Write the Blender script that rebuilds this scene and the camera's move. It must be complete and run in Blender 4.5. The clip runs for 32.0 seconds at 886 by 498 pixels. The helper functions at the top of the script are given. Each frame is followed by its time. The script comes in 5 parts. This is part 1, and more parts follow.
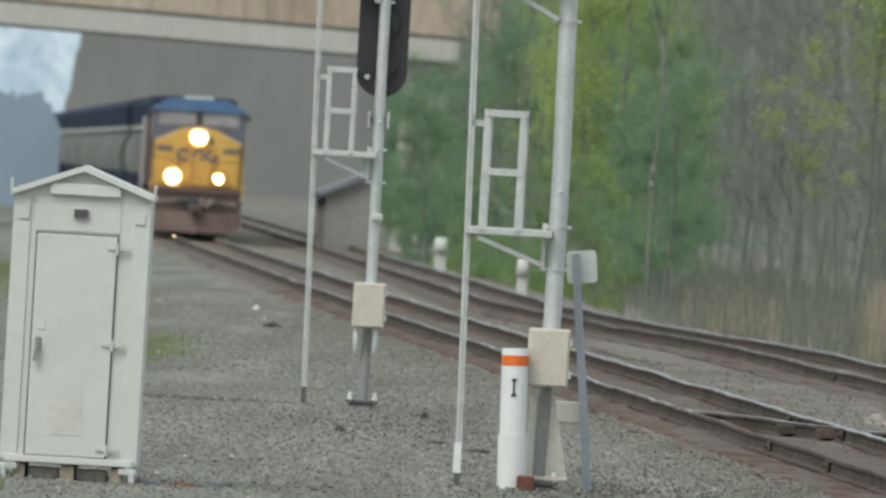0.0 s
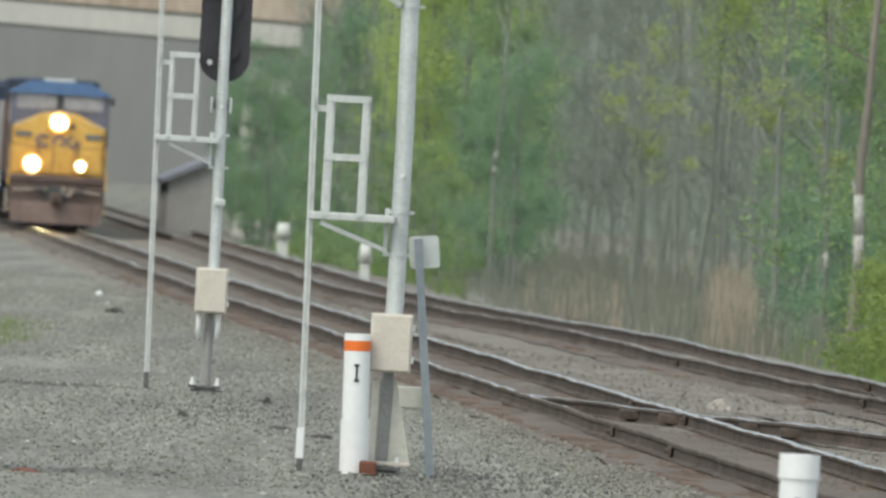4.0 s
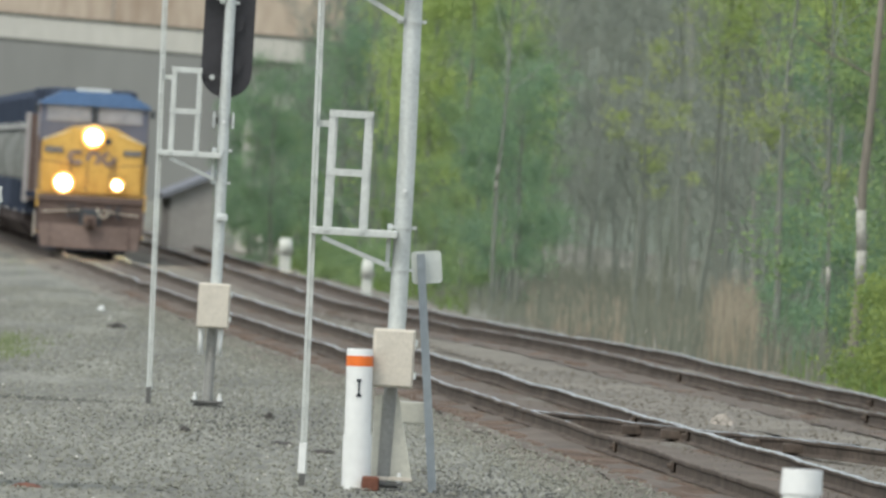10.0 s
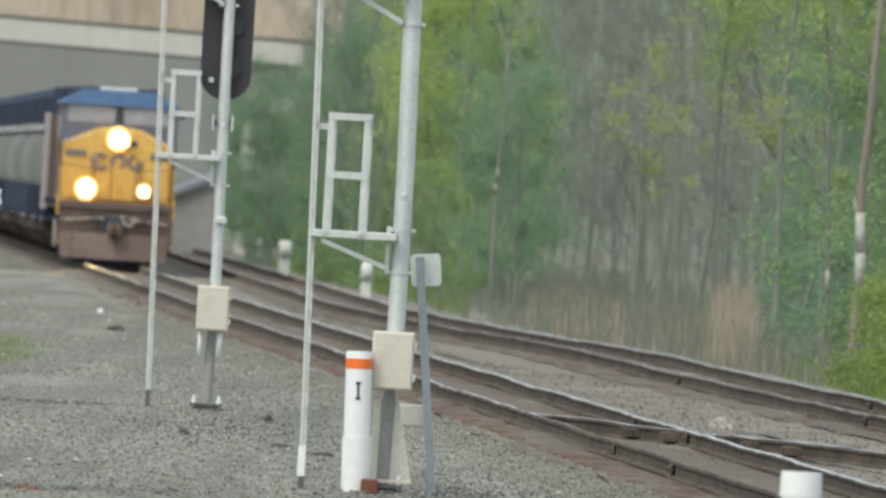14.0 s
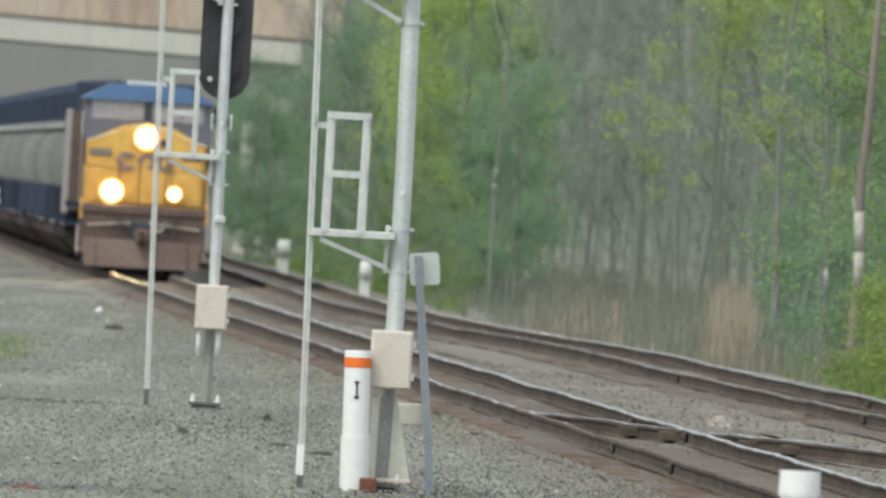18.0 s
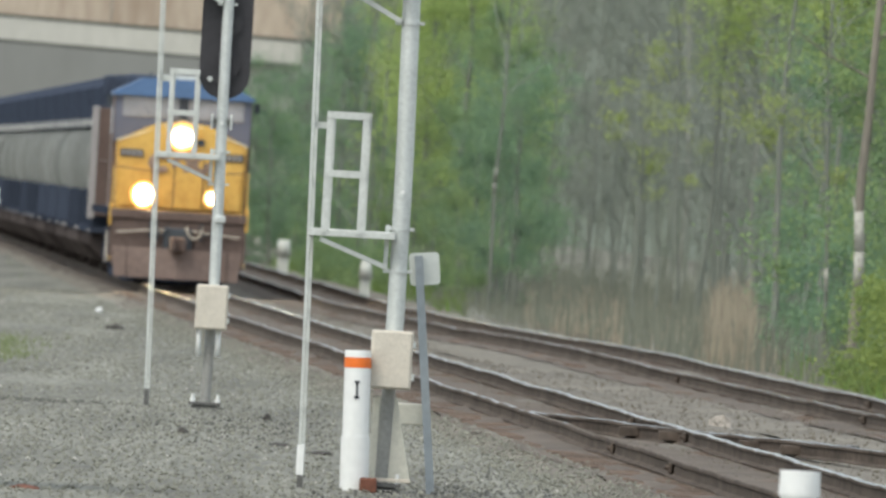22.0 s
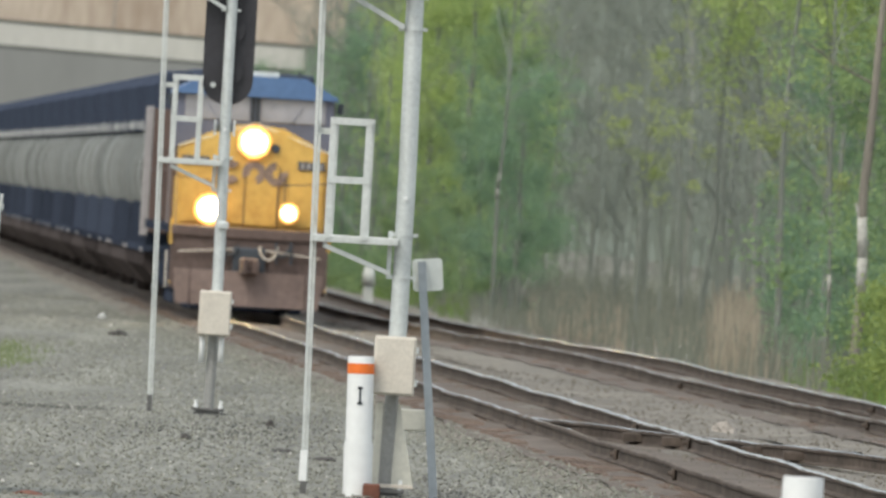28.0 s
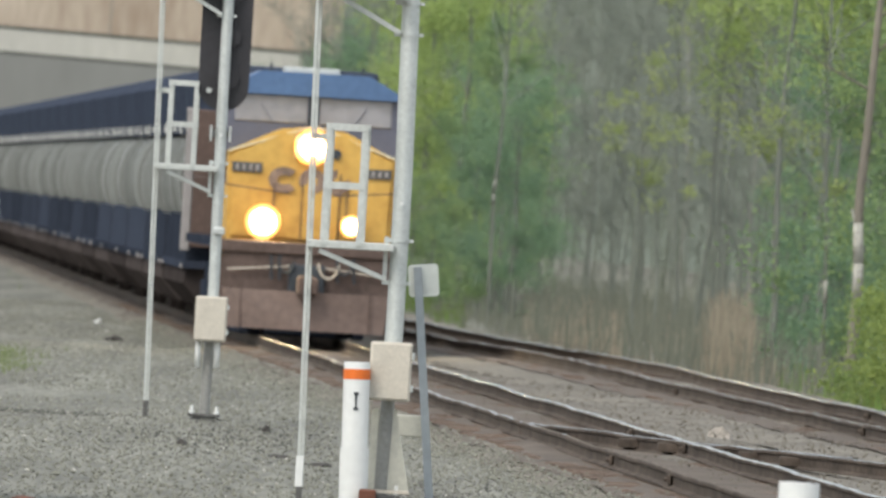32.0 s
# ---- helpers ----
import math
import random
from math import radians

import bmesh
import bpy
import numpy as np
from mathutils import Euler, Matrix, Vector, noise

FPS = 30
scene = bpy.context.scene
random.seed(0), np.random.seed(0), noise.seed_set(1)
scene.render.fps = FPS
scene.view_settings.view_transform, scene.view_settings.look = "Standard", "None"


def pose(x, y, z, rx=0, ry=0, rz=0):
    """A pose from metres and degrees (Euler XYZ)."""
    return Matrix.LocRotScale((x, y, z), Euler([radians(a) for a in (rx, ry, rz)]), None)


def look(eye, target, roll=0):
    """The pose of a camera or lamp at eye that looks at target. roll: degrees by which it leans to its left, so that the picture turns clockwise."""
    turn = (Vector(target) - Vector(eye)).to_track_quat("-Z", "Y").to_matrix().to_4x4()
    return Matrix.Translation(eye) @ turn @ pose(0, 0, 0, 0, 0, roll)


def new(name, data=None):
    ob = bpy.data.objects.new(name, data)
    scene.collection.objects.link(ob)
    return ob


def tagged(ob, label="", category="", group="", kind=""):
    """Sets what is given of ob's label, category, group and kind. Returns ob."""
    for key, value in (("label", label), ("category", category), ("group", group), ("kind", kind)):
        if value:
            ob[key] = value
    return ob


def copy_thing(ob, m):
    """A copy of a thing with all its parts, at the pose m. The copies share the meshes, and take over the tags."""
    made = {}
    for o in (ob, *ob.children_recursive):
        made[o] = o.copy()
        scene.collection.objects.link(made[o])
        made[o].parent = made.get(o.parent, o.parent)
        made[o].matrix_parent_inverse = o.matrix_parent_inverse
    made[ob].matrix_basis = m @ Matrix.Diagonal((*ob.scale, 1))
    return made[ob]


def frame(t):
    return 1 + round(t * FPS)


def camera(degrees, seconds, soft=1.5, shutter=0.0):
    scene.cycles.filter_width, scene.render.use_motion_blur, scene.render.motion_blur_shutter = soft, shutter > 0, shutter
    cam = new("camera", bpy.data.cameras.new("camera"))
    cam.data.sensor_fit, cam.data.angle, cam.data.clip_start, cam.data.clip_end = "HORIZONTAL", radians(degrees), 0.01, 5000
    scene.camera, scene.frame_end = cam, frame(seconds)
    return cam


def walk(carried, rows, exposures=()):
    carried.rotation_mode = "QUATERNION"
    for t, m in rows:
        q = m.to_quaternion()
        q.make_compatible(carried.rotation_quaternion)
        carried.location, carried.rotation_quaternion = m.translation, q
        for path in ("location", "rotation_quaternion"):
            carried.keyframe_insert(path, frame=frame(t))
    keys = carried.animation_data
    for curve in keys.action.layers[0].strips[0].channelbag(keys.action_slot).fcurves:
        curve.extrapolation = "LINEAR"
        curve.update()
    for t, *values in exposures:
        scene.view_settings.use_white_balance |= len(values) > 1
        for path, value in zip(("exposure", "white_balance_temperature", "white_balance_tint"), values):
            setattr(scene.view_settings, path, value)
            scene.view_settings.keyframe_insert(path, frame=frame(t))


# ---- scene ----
cam = camera(2.64, 32.0, soft=2.7)
cam.data.dof.use_dof, cam.data.dof.focus_distance, cam.data.dof.aperture_fstop = True, 182.0, 10.5
EYE = (0.0, 0.0, 2.85)


def aim(x, z):
    """The camera turned towards a point 1000 m off, x metres aside and z metres above the lens; it leans by a constant roll."""
    return look(EYE, (x, 1000.0, EYE[2] + z), 3.4)


walk(cam, [
    (0.0, aim(-8.0518, -3.9023)), (0.5, aim(-8.6998, -3.4881)), (1.0, aim(-7.1453, -3.2183)), (1.3, aim(-7.0423, -3.5485)),
    (1.4, aim(-5.7159, -3.5727)), (1.5, aim(-4.7453, -3.5876)), (2.0, aim(-2.1411, -3.3611)), (2.5, aim(-0.9413, -3.4121)),
    (3.0, aim(-0.2869, -3.3724)), (3.5, aim(-0.0058, -3.5786)), (4.0, aim(0.1683, -4.1811)), (4.5, aim(0.1267, -4.8529)),
    (6.5, aim(-0.0208, -5.0266)), (7.0, aim(-0.0859, -5.1311)), (7.5, aim(0.0424, -4.5351)), (8.0, aim(0.0384, -3.5776)),
    (8.5, aim(0.2881, -3.3310)), (9.0, aim(-0.0000, -3.1448)), (9.5, aim(-0.1039, -3.2143)), (10.0, aim(0.0008, -3.4025)),
    (10.5, aim(0.0543, -3.3845)), (11.0, aim(-0.0125, -3.4176)), (11.5, aim(0.0179, -3.3669)), (12.0, aim(0.0481, -3.2167)),
    (12.5, aim(-0.0039, -3.2502)), (13.0, aim(0.0440, -3.2227)), (13.5, aim(0.0311, -3.2583)), (14.0, aim(0.0326, -3.2615)),
    (14.5, aim(0.0386, -3.2448)), (16.5, aim(0.0506, -3.3020)), (17.0, aim(0.0854, -3.3219)), (17.5, aim(0.1230, -3.2634)),
    (18.0, aim(0.1059, -3.3092)), (18.5, aim(0.1208, -3.3052)), (19.0, aim(0.1019, -3.3111)), (19.5, aim(0.1115, -3.2987)),
    (20.0, aim(0.0843, -3.2704)), (20.5, aim(0.1055, -3.3491)), (21.0, aim(0.0988, -3.3308)), (21.5, aim(0.1342, -3.3454)),
    (22.0, aim(0.1008, -3.3158)), (22.5, aim(0.0788, -3.0563)), (23.0, aim(0.1196, -2.7783)), (23.5, aim(0.0767, -3.0098)),
    (24.0, aim(0.0119, -3.0697)), (24.5, aim(-0.1508, -3.2718)), (25.0, aim(-0.3412, -3.7472)), (25.5, aim(0.0240, -3.2146)),
    (27.5, aim(-0.1618, -2.5656)), (28.0, aim(-0.0781, -3.0141)), (28.5, aim(-0.2729, -2.9019)), (29.0, aim(-0.3186, -2.8392)),
    (29.5, aim(-0.2653, -2.8306)), (30.0, aim(0.1177, -2.5656)), (30.5, aim(0.1741, -2.7395)), (31.0, aim(0.1226, -2.7119)),
    (31.5, aim(0.0681, -2.7085)), (32.0, aim(0.1151, -2.7092)),
], exposures=[(0.0, 0.12, 6560, 6.2), (1.0, 0.2, 6560, 6.3), (3.0, 0.40, 6580, 6.6), (14.0, 0.45, 6610, 7.2), (23.0, 0.47, 6640, 8), (32.0, 0.48, 6730, 10)])

# ---- light ----
world = bpy.data.worlds.new("overcast_sky")
scene.world = world
world.use_nodes = True
wn = world.node_tree.nodes
sky = wn.new("ShaderNodeTexSky")
sky.sky_type = "NISHITA"
sky.sun_disc = False
sky.sun_elevation = radians(48)
sky.sun_rotation = radians(215)
sky.air_density, sky.dust_density, sky.ozone_density = 1.0, 2.2, 1.0
background = wn["Background"]
background.inputs["Strength"].default_value = 0.15
coord = wn.new("ShaderNodeTexCoord")
clouds = wn.new("ShaderNodeTexNoise")
clouds.inputs["Scale"].default_value, clouds.inputs["Detail"].default_value = 5.0, 7.0
cover = wn.new("ShaderNodeMapRange")
cover.inputs["From Min"].default_value, cover.inputs["From Max"].default_value = 0.38, 0.62
cover.inputs["To Min"].default_value, cover.inputs["To Max"].default_value = 0.35, 0.9
cloudy = wn.new("ShaderNodeMix")
cloudy.data_type = "RGBA"
cloudy.inputs["B"].default_value = (5.2, 5.5, 5.8, 1.0)
world_link = world.node_tree.links.new
world_link(coord.outputs["Generated"], clouds.inputs["Vector"])
world_link(clouds.outputs["Fac"], cover.inputs["Value"])
world_link(cover.outputs["Result"], cloudy.inputs["Factor"])
world_link(sky.outputs["Color"], cloudy.inputs["A"])
world_link(cloudy.outputs["Result"], background.inputs["Color"])

sun_lamp = bpy.data.lights.new("sun", "SUN")
sun_lamp.energy, sun_lamp.angle, sun_lamp.color = 1.5, radians(25), (1.0, 0.97, 0.92)
sun = new("sun", sun_lamp)
sun.matrix_world = look((-30, -40, 60), (0, 0, 0))


# ---- materials ----
def material(name, base, rough=0.7, metal=0.0, vary=0.25, grain=30.0, stain=1.5, bump=0.2, tint=None, emit=0.0, gloss=0.5, space="Object", stretch=(1, 1, 1), per="none", thin=0.0):
    """Procedural paint, stone or metal: fine grain and broad stains on one base colour, with a little relief."""
    m = bpy.data.materials.new(name)
    m.use_nodes = True
    nt = m.node_tree
    n, link = nt.nodes, nt.links.new
    b = n["Principled BSDF"]
    coord = n.new("ShaderNodeTexCoord")
    mapping = n.new("ShaderNodeMapping")
    mapping.inputs["Scale"].default_value = stretch
    link(coord.outputs[space], mapping.inputs["Vector"])
    fine, broad = n.new("ShaderNodeTexNoise"), n.new("ShaderNodeTexNoise")
    fine.inputs["Scale"].default_value, fine.inputs["Detail"].default_value = grain, 4.0
    broad.inputs["Scale"].default_value, broad.inputs["Detail"].default_value = stain, 5.0
    link(mapping.outputs[0], fine.inputs["Vector"])
    link(mapping.outputs[0], broad.inputs["Vector"])
    both = n.new("ShaderNodeMath")
    both.operation = "ADD"
    link(fine.outputs["Fac"], both.inputs[0])
    link(broad.outputs["Fac"], both.inputs[1])
    source = both.outputs[0]
    if per != "none":
        extra = n.new("ShaderNodeObjectInfo") if per == "object" else n.new("ShaderNodeNewGeometry")
        more = n.new("ShaderNodeMath")
        more.operation = "MULTIPLY_ADD"
        more.inputs[1].default_value = 0.9
        link(extra.outputs["Random" if per == "object" else "Random Per Island"], more.inputs[0])
        link(source, more.inputs[2])
        source = more.outputs[0]
        low, high = 0.9, 1.9
    else:
        low, high = 0.65, 1.35
    ramp = n.new("ShaderNodeMapRange")
    ramp.inputs["From Min"].default_value, ramp.inputs["From Max"].default_value = low, high
    link(source, ramp.inputs["Value"])
    mix = n.new("ShaderNodeMix")
    mix.data_type = "RGBA"
    dark = [c * (1 - vary) for c in (tint or base)]
    light = [min(1.0, c * (1 + vary)) for c in base]
    mix.inputs["A"].default_value, mix.inputs["B"].default_value = (*dark, 1), (*light, 1)
    link(ramp.outputs["Result"], mix.inputs["Factor"])
    link(mix.outputs["Result"], b.inputs["Base Color"])
    b.inputs["Roughness"].default_value, b.inputs["Metallic"].default_value = rough, metal
    b.inputs["Specular IOR Level"].default_value = gloss
    if bump:
        relief = n.new("ShaderNodeBump")
        relief.inputs["Strength"].default_value, relief.inputs["Distance"].default_value = bump, 0.01
        link(fine.outputs["Fac"], relief.inputs["Height"])
        link(relief.outputs["Normal"], b.inputs["Normal"])
    if thin:
        glow = n.new("ShaderNodeBsdfTranslucent")
        blend = n.new("ShaderNodeMixShader")
        blend.inputs[0].default_value = thin
        link(mix.outputs["Result"], glow.inputs["Color"])
        link(b.outputs[0], blend.inputs[1])
        link(glow.outputs[0], blend.inputs[2])
        link(blend.outputs[0], n["Material Output"].inputs["Surface"])
    if emit:
        b.inputs["Emission Color"].default_value = (*base, 1)
        b.inputs["Emission Strength"].default_value = emit
    return m


GRAVEL = material("gravel_ground", (0.192, 0.192, 0.158), 0.95, vary=0.36, grain=10.0, stain=0.9, bump=0.6, tint=(0.112, 0.111, 0.094), stretch=(1, 0.035, 1))
STONE = material("loose_stone", (0.20, 0.201, 0.164), 0.9, vary=0.34, grain=20, stain=3, per="island")
BALLAST = material("ballast_bed", (0.175, 0.160, 0.128), 0.95, vary=0.4, grain=8.0, stain=0.3, bump=0.6, tint=(0.13, 0.113, 0.09))
DIRT = material("rusty_dirt", (0.108, 0.086, 0.066), 0.95, vary=0.4, grain=6.0, stain=0.5, bump=0.5)
RAIL_SIDE = material("rusty_rail", (0.104, 0.083, 0.067), 0.9, gloss=0.15, vary=0.35, grain=12, stain=1.0, tint=(0.07, 0.058, 0.048))
RAIL_TOP = material("polished_rail_head", (0.21, 0.20, 0.185), 0.25, 1.0, vary=0.85, grain=1.3, stain=0.22, bump=0.05, tint=(0.12, 0.11, 0.10))
RAIL_DULL = material("dull_rail_head", (0.16, 0.14, 0.115), 0.9, gloss=0.1, vary=0.4, grain=7, stain=1.2)
TIE = material("weathered_tie", (0.14, 0.10, 0.075), 0.9, vary=0.4, grain=14, stain=1.0, per="island")
GALV = material("galvanised_steel", (0.575, 0.605, 0.585), 0.46, 0.5, vary=0.16, grain=25, stain=3, bump=0.05)
ALU = material("aluminium_paint", (0.55, 0.575, 0.545), 0.5, 0.25, vary=0.16, grain=25, stain=3, bump=0.05)
POST_DARK = material("dull_grey_steel", (0.30, 0.30, 0.28), 0.65, 0.3, vary=0.25, grain=20, stain=2)
BOX = material("beige_painted_steel", (0.56, 0.52, 0.44), 0.6, vary=0.12, grain=30, stain=4)
CREAM = material("cream_casting", (0.55, 0.54, 0.46), 0.65, vary=0.15, grain=25, stain=3)
WHITE = material("white_plastic", (0.74, 0.755, 0.735), 0.5, vary=0.07, grain=10, stain=3, bump=0.03)
ORANGE = material("orange_band", (0.75, 0.16, 0.02), 0.5, vary=0.1, grain=15, stain=4, bump=0.03)
BLACK = material("black_backplate", (0.027, 0.026, 0.030), 0.5, vary=0.3, grain=15, stain=3)
SIGN_BACK = material("pale_sign_back", (0.66, 0.69, 0.64), 0.6, vary=0.1, grain=12, stain=4, bump=0.03)
SIGN_POST = material("blue_grey_post_steel", (0.36, 0.40, 0.42), 0.6, 0.2, vary=0.15, grain=15, stain=3)
# Hut wall and roof drawn towards one grey, with distance haze in the colour.
HUT_WALL = material("hazed_hut_wall", (0.31, 0.30, 0.285), 0.9, vary=0.15, grain=5, stain=1)
HUT_ROOF = material("hazed_blue_roofing", (0.17, 0.18, 0.205), 0.7, vary=0.2, grain=4, stain=1)
CLAY = material("pale_rubble", (0.33, 0.30, 0.26), 0.95, vary=0.35, grain=12, stain=5)
DAMP = material("damp_gravel", (0.10, 0.10, 0.09), 0.9, vary=0.3, grain=20, stain=3, per="island")
CLOD = material("dark_earth", (0.05, 0.045, 0.04), 0.95, vary=0.3)
INK = material("dark_marking", (0.04, 0.05, 0.06), 0.6, vary=0.2)
RUST = material("red_rust", (0.15, 0.058, 0.035), 0.85, vary=0.3, grain=20, stain=4)
SHED = material("pale_grey_shed_paint", (0.59, 0.61, 0.555), 0.55, vary=0.06, grain=8, stain=1.2, bump=0.05)
SHED_TRIM = material("white_shed_trim", (0.63, 0.64, 0.60), 0.5, vary=0.06, grain=10, stain=2, bump=0.03)
FOOT_DARK = material("dark_footing", (0.10, 0.10, 0.095), 0.9, vary=0.3, grain=15, stain=3)
SCUFF = material("scuffed_door_paint", (0.575, 0.58, 0.52), 0.7, vary=0.12, grain=12, stain=3)
GAP = material("door_gap_rubber", (0.09, 0.085, 0.08), 0.8, vary=0.2)
WOOD = material("old_pallet_wood", (0.33, 0.28, 0.21), 0.9, vary=0.3, grain=20, stain=3)
CONCRETE = material("pale_bridge_concrete", (0.50, 0.49, 0.45), 0.9, vary=0.10, grain=3, stain=0.25, bump=0.2, stretch=(1, 1, 0.4))
TAN = material("tan_stained_parapet", (0.46, 0.395, 0.325), 0.9, vary=0.2, grain=3, stain=0.3, bump=0.2, tint=(0.42, 0.325, 0.25), stretch=(1, 1, 0.25))
SEAM = material("dark_drip_edge", (0.085, 0.09, 0.08), 0.9, vary=0.3, grain=4, stain=0.5)
YELLOW = material("loco_yellow_paint", (0.64, 0.41, 0.10), 0.45, vary=0.14, grain=6, stain=1.0, bump=0.03, tint=(0.60, 0.34, 0.07))
BLUE = material("loco_blue_paint", (0.08, 0.155, 0.30), 0.45, vary=0.15, grain=8, stain=1.0, bump=0.03)
NAVY = material("dark_blue_roof", (0.055, 0.067, 0.094), 0.9, gloss=0.0, vary=0.3, grain=6, stain=0.6)
SURROUND = material("faded_blue_grey_surround", (0.115, 0.125, 0.17), 0.6, vary=0.2)
LOGO = material("faded_blue_lettering", (0.25, 0.175, 0.13), 0.6, vary=0.5, grain=9, stain=5)
CREAM_LINE = material("pale_nose_stripe", (0.78, 0.72, 0.5), 0.5, vary=0.1)
GLASS = material("grey_reflecting_glass", (0.265, 0.27, 0.295), 0.15, 0.0, vary=0.2, grain=4, stain=1.0, bump=0.0, gloss=1.0)
GRIME = material("brown_underframe_grime", (0.108, 0.076, 0.064), 0.85, vary=0.35, grain=10, stain=1.5)
PILOT = material("dusty_pilot_plate", (0.165, 0.120, 0.102), 0.8, vary=0.25, grain=8, stain=1.2)
CABSIDE = material("dark_cab_side", (0.115, 0.075, 0.06), 0.6, vary=0.25, grain=8, stain=1.0)
LAMP = material("headlight_lens", (1.0, 0.80, 0.48), 0.3, vary=0.0, bump=0.0, emit=320.0)
DIM_LAMP = material("ditch_light_lens", (1.0, 0.62, 0.25), 0.3, vary=0.0, bump=0.0, emit=180.0)
# Emissive colours for discs behind the lenses that imitate lens bloom.
GLOW_DISC = material("bright_lamp_glow", (1.0, 0.85, 0.56), 0.3, vary=0.0, bump=0.0, emit=2.6)
HALO_DISC = material("amber_halo", (1.0, 0.52, 0.14), 0.3, vary=0.0, bump=0.0, emit=1.1)
HOSE = material("pale_hose", (0.55, 0.50, 0.42), 0.7, vary=0.2)
CAR_GREY = material("grey_car_side", (0.22, 0.234, 0.222), 0.42, vary=0.26, grain=5, stain=0.7, bump=0.05, stretch=(1, 1, 0.3), per="object")
# Darker grey for the first rib and one in the middle.
CAR_BAND = material("darker_car_band", (0.155, 0.16, 0.15), 0.6, vary=0.4, grain=6, stain=0.8, per="object")
CAR_END = material("pale_car_end", (0.33, 0.31, 0.30), 0.6, vary=0.12, grain=8, stain=1.0)
UNDER_DUST = material("dusty_running_gear", (0.072, 0.061, 0.058), 0.95, gloss=0.0, vary=0.4, grain=5, stain=0.9, per="object")
CAR_DARK = material("blue_black_underbody", (0.044, 0.053, 0.073), 0.95, gloss=0.0, vary=0.35, grain=5, stain=0.8, per="object")
GRASS = material("spring_grass", (0.10, 0.17, 0.035), 0.9, vary=0.35, grain=3, stain=0.3, tint=(0.11, 0.14, 0.045), per="island")
VERGE = material("distant_grass", (0.12, 0.17, 0.05), 0.95, vary=0.3, grain=1.5, stain=0.2, tint=(0.13, 0.15, 0.06))
TUFT = material("pale_grass", (0.155, 0.195, 0.085), 0.9, vary=0.3, grain=3, stain=0.3, per="island")
STRAW = material("dry_reeds", (0.255, 0.225, 0.168), 0.9, vary=0.3, grain=3, stain=0.4, per="island")
# Grey bark paled towards the backdrop, so the haze sits in its colour.
BARK = material("hazed_grey_bark", (0.175, 0.192, 0.16), 0.9, vary=0.25, grain=12, stain=1.5, stretch=(1, 1, 0.25))
PALE_BARK = material("pale_bark", (0.235, 0.235, 0.205), 0.85, vary=0.25, grain=10, stain=1.5, stretch=(1, 1, 0.25))


def leaf_material(name, dark, light, patch=0.9):
    """Thin leaves whose colour drifts from clump to clump, with a little change from leaf to leaf."""
    m = bpy.data.materials.new(name)
    m.use_nodes = True
    n, link = m.node_tree.nodes, m.node_tree.links.new
    b = n["Principled BSDF"]
    coord, info = n.new("ShaderNodeTexCoord"), n.new("ShaderNodeObjectInfo")
    shift = n.new("ShaderNodeVectorMath")
    shift.operation = "MULTIPLY_ADD"
    shift.inputs[1].default_value = (1, 1, 1)
    link(coord.outputs["Object"], shift.inputs[0])
    spread = n.new("ShaderNodeVectorMath")
    spread.operation = "SCALE"
    spread.inputs["Scale"].default_value = 0.05
    link(info.outputs["Location"], spread.inputs[0])
    link(spread.outputs[0], shift.inputs[2])
    broad = n.new("ShaderNodeTexNoise")
    broad.inputs["Scale"].default_value, broad.inputs["Detail"].default_value = patch, 3.0
    link(shift.outputs[0], broad.inputs["Vector"])
    island = n.new("ShaderNodeNewGeometry")
    add = n.new("ShaderNodeMath")
    add.operation = "MULTIPLY_ADD"
    add.inputs[1].default_value = 0.22
    link(island.outputs["Random Per Island"], add.inputs[0])
    link(broad.outputs["Fac"], add.inputs[2])
    ramp = n.new("ShaderNodeMapRange")
    ramp.inputs["From Min"].default_value, ramp.inputs["From Max"].default_value = 0.44, 0.80
    link(add.outputs[0], ramp.inputs["Value"])
    mix = n.new("ShaderNodeMix")
    mix.data_type = "RGBA"
    mix.inputs["A"].default_value, mix.inputs["B"].default_value = (*dark, 1), (*light, 1)
    link(ramp.outputs["Result"], mix.inputs["Factor"])
    link(mix.outputs["Result"], b.inputs["Base Color"])
    b.inputs["Roughness"].default_value, b.inputs["Specular IOR Level"].default_value = 0.75, 0.2
    glow, blend = n.new("ShaderNodeBsdfTranslucent"), n.new("ShaderNodeMixShader")
    blend.inputs[0].default_value = 0.45
    link(mix.outputs["Result"], glow.inputs["Color"])
    link(b.outputs[0], blend.inputs[1])
    link(glow.outputs[0], blend.inputs[2])
    link(blend.outputs[0], n["Material Output"].inputs["Surface"])
    return m


BROWN_BARK = material("brown_bark", (0.205, 0.187, 0.152), 0.9, vary=0.25, grain=12, stain=1.5, stretch=(1, 1, 0.25))
WHITE_BARK = material("white_birch_bark", (0.38, 0.375, 0.33), 0.8, vary=0.3, grain=9, stain=2.5, stretch=(1, 1, 1.6))
# Leaf colours are lightened and greyed to carry the distance haze.
LEAF = leaf_material("fresh_green_leaf", (0.18, 0.28, 0.15), (0.32, 0.42, 0.18))
LEAF_BRIGHT = leaf_material("bright_spring_leaf", (0.29, 0.39, 0.15), (0.46, 0.56, 0.19), 0.6)
LEAF_YELLOW = leaf_material("yellow_green_leaf", (0.27, 0.34, 0.13), (0.40, 0.46, 0.16))
LEAF_BUSH = leaf_material("bush_leaf", (0.20, 0.28, 0.10), (0.36, 0.43, 0.13), 1.0)
LEAF_DARK = leaf_material("dark_green_leaf", (0.17, 0.265, 0.18), (0.27, 0.40, 0.22))
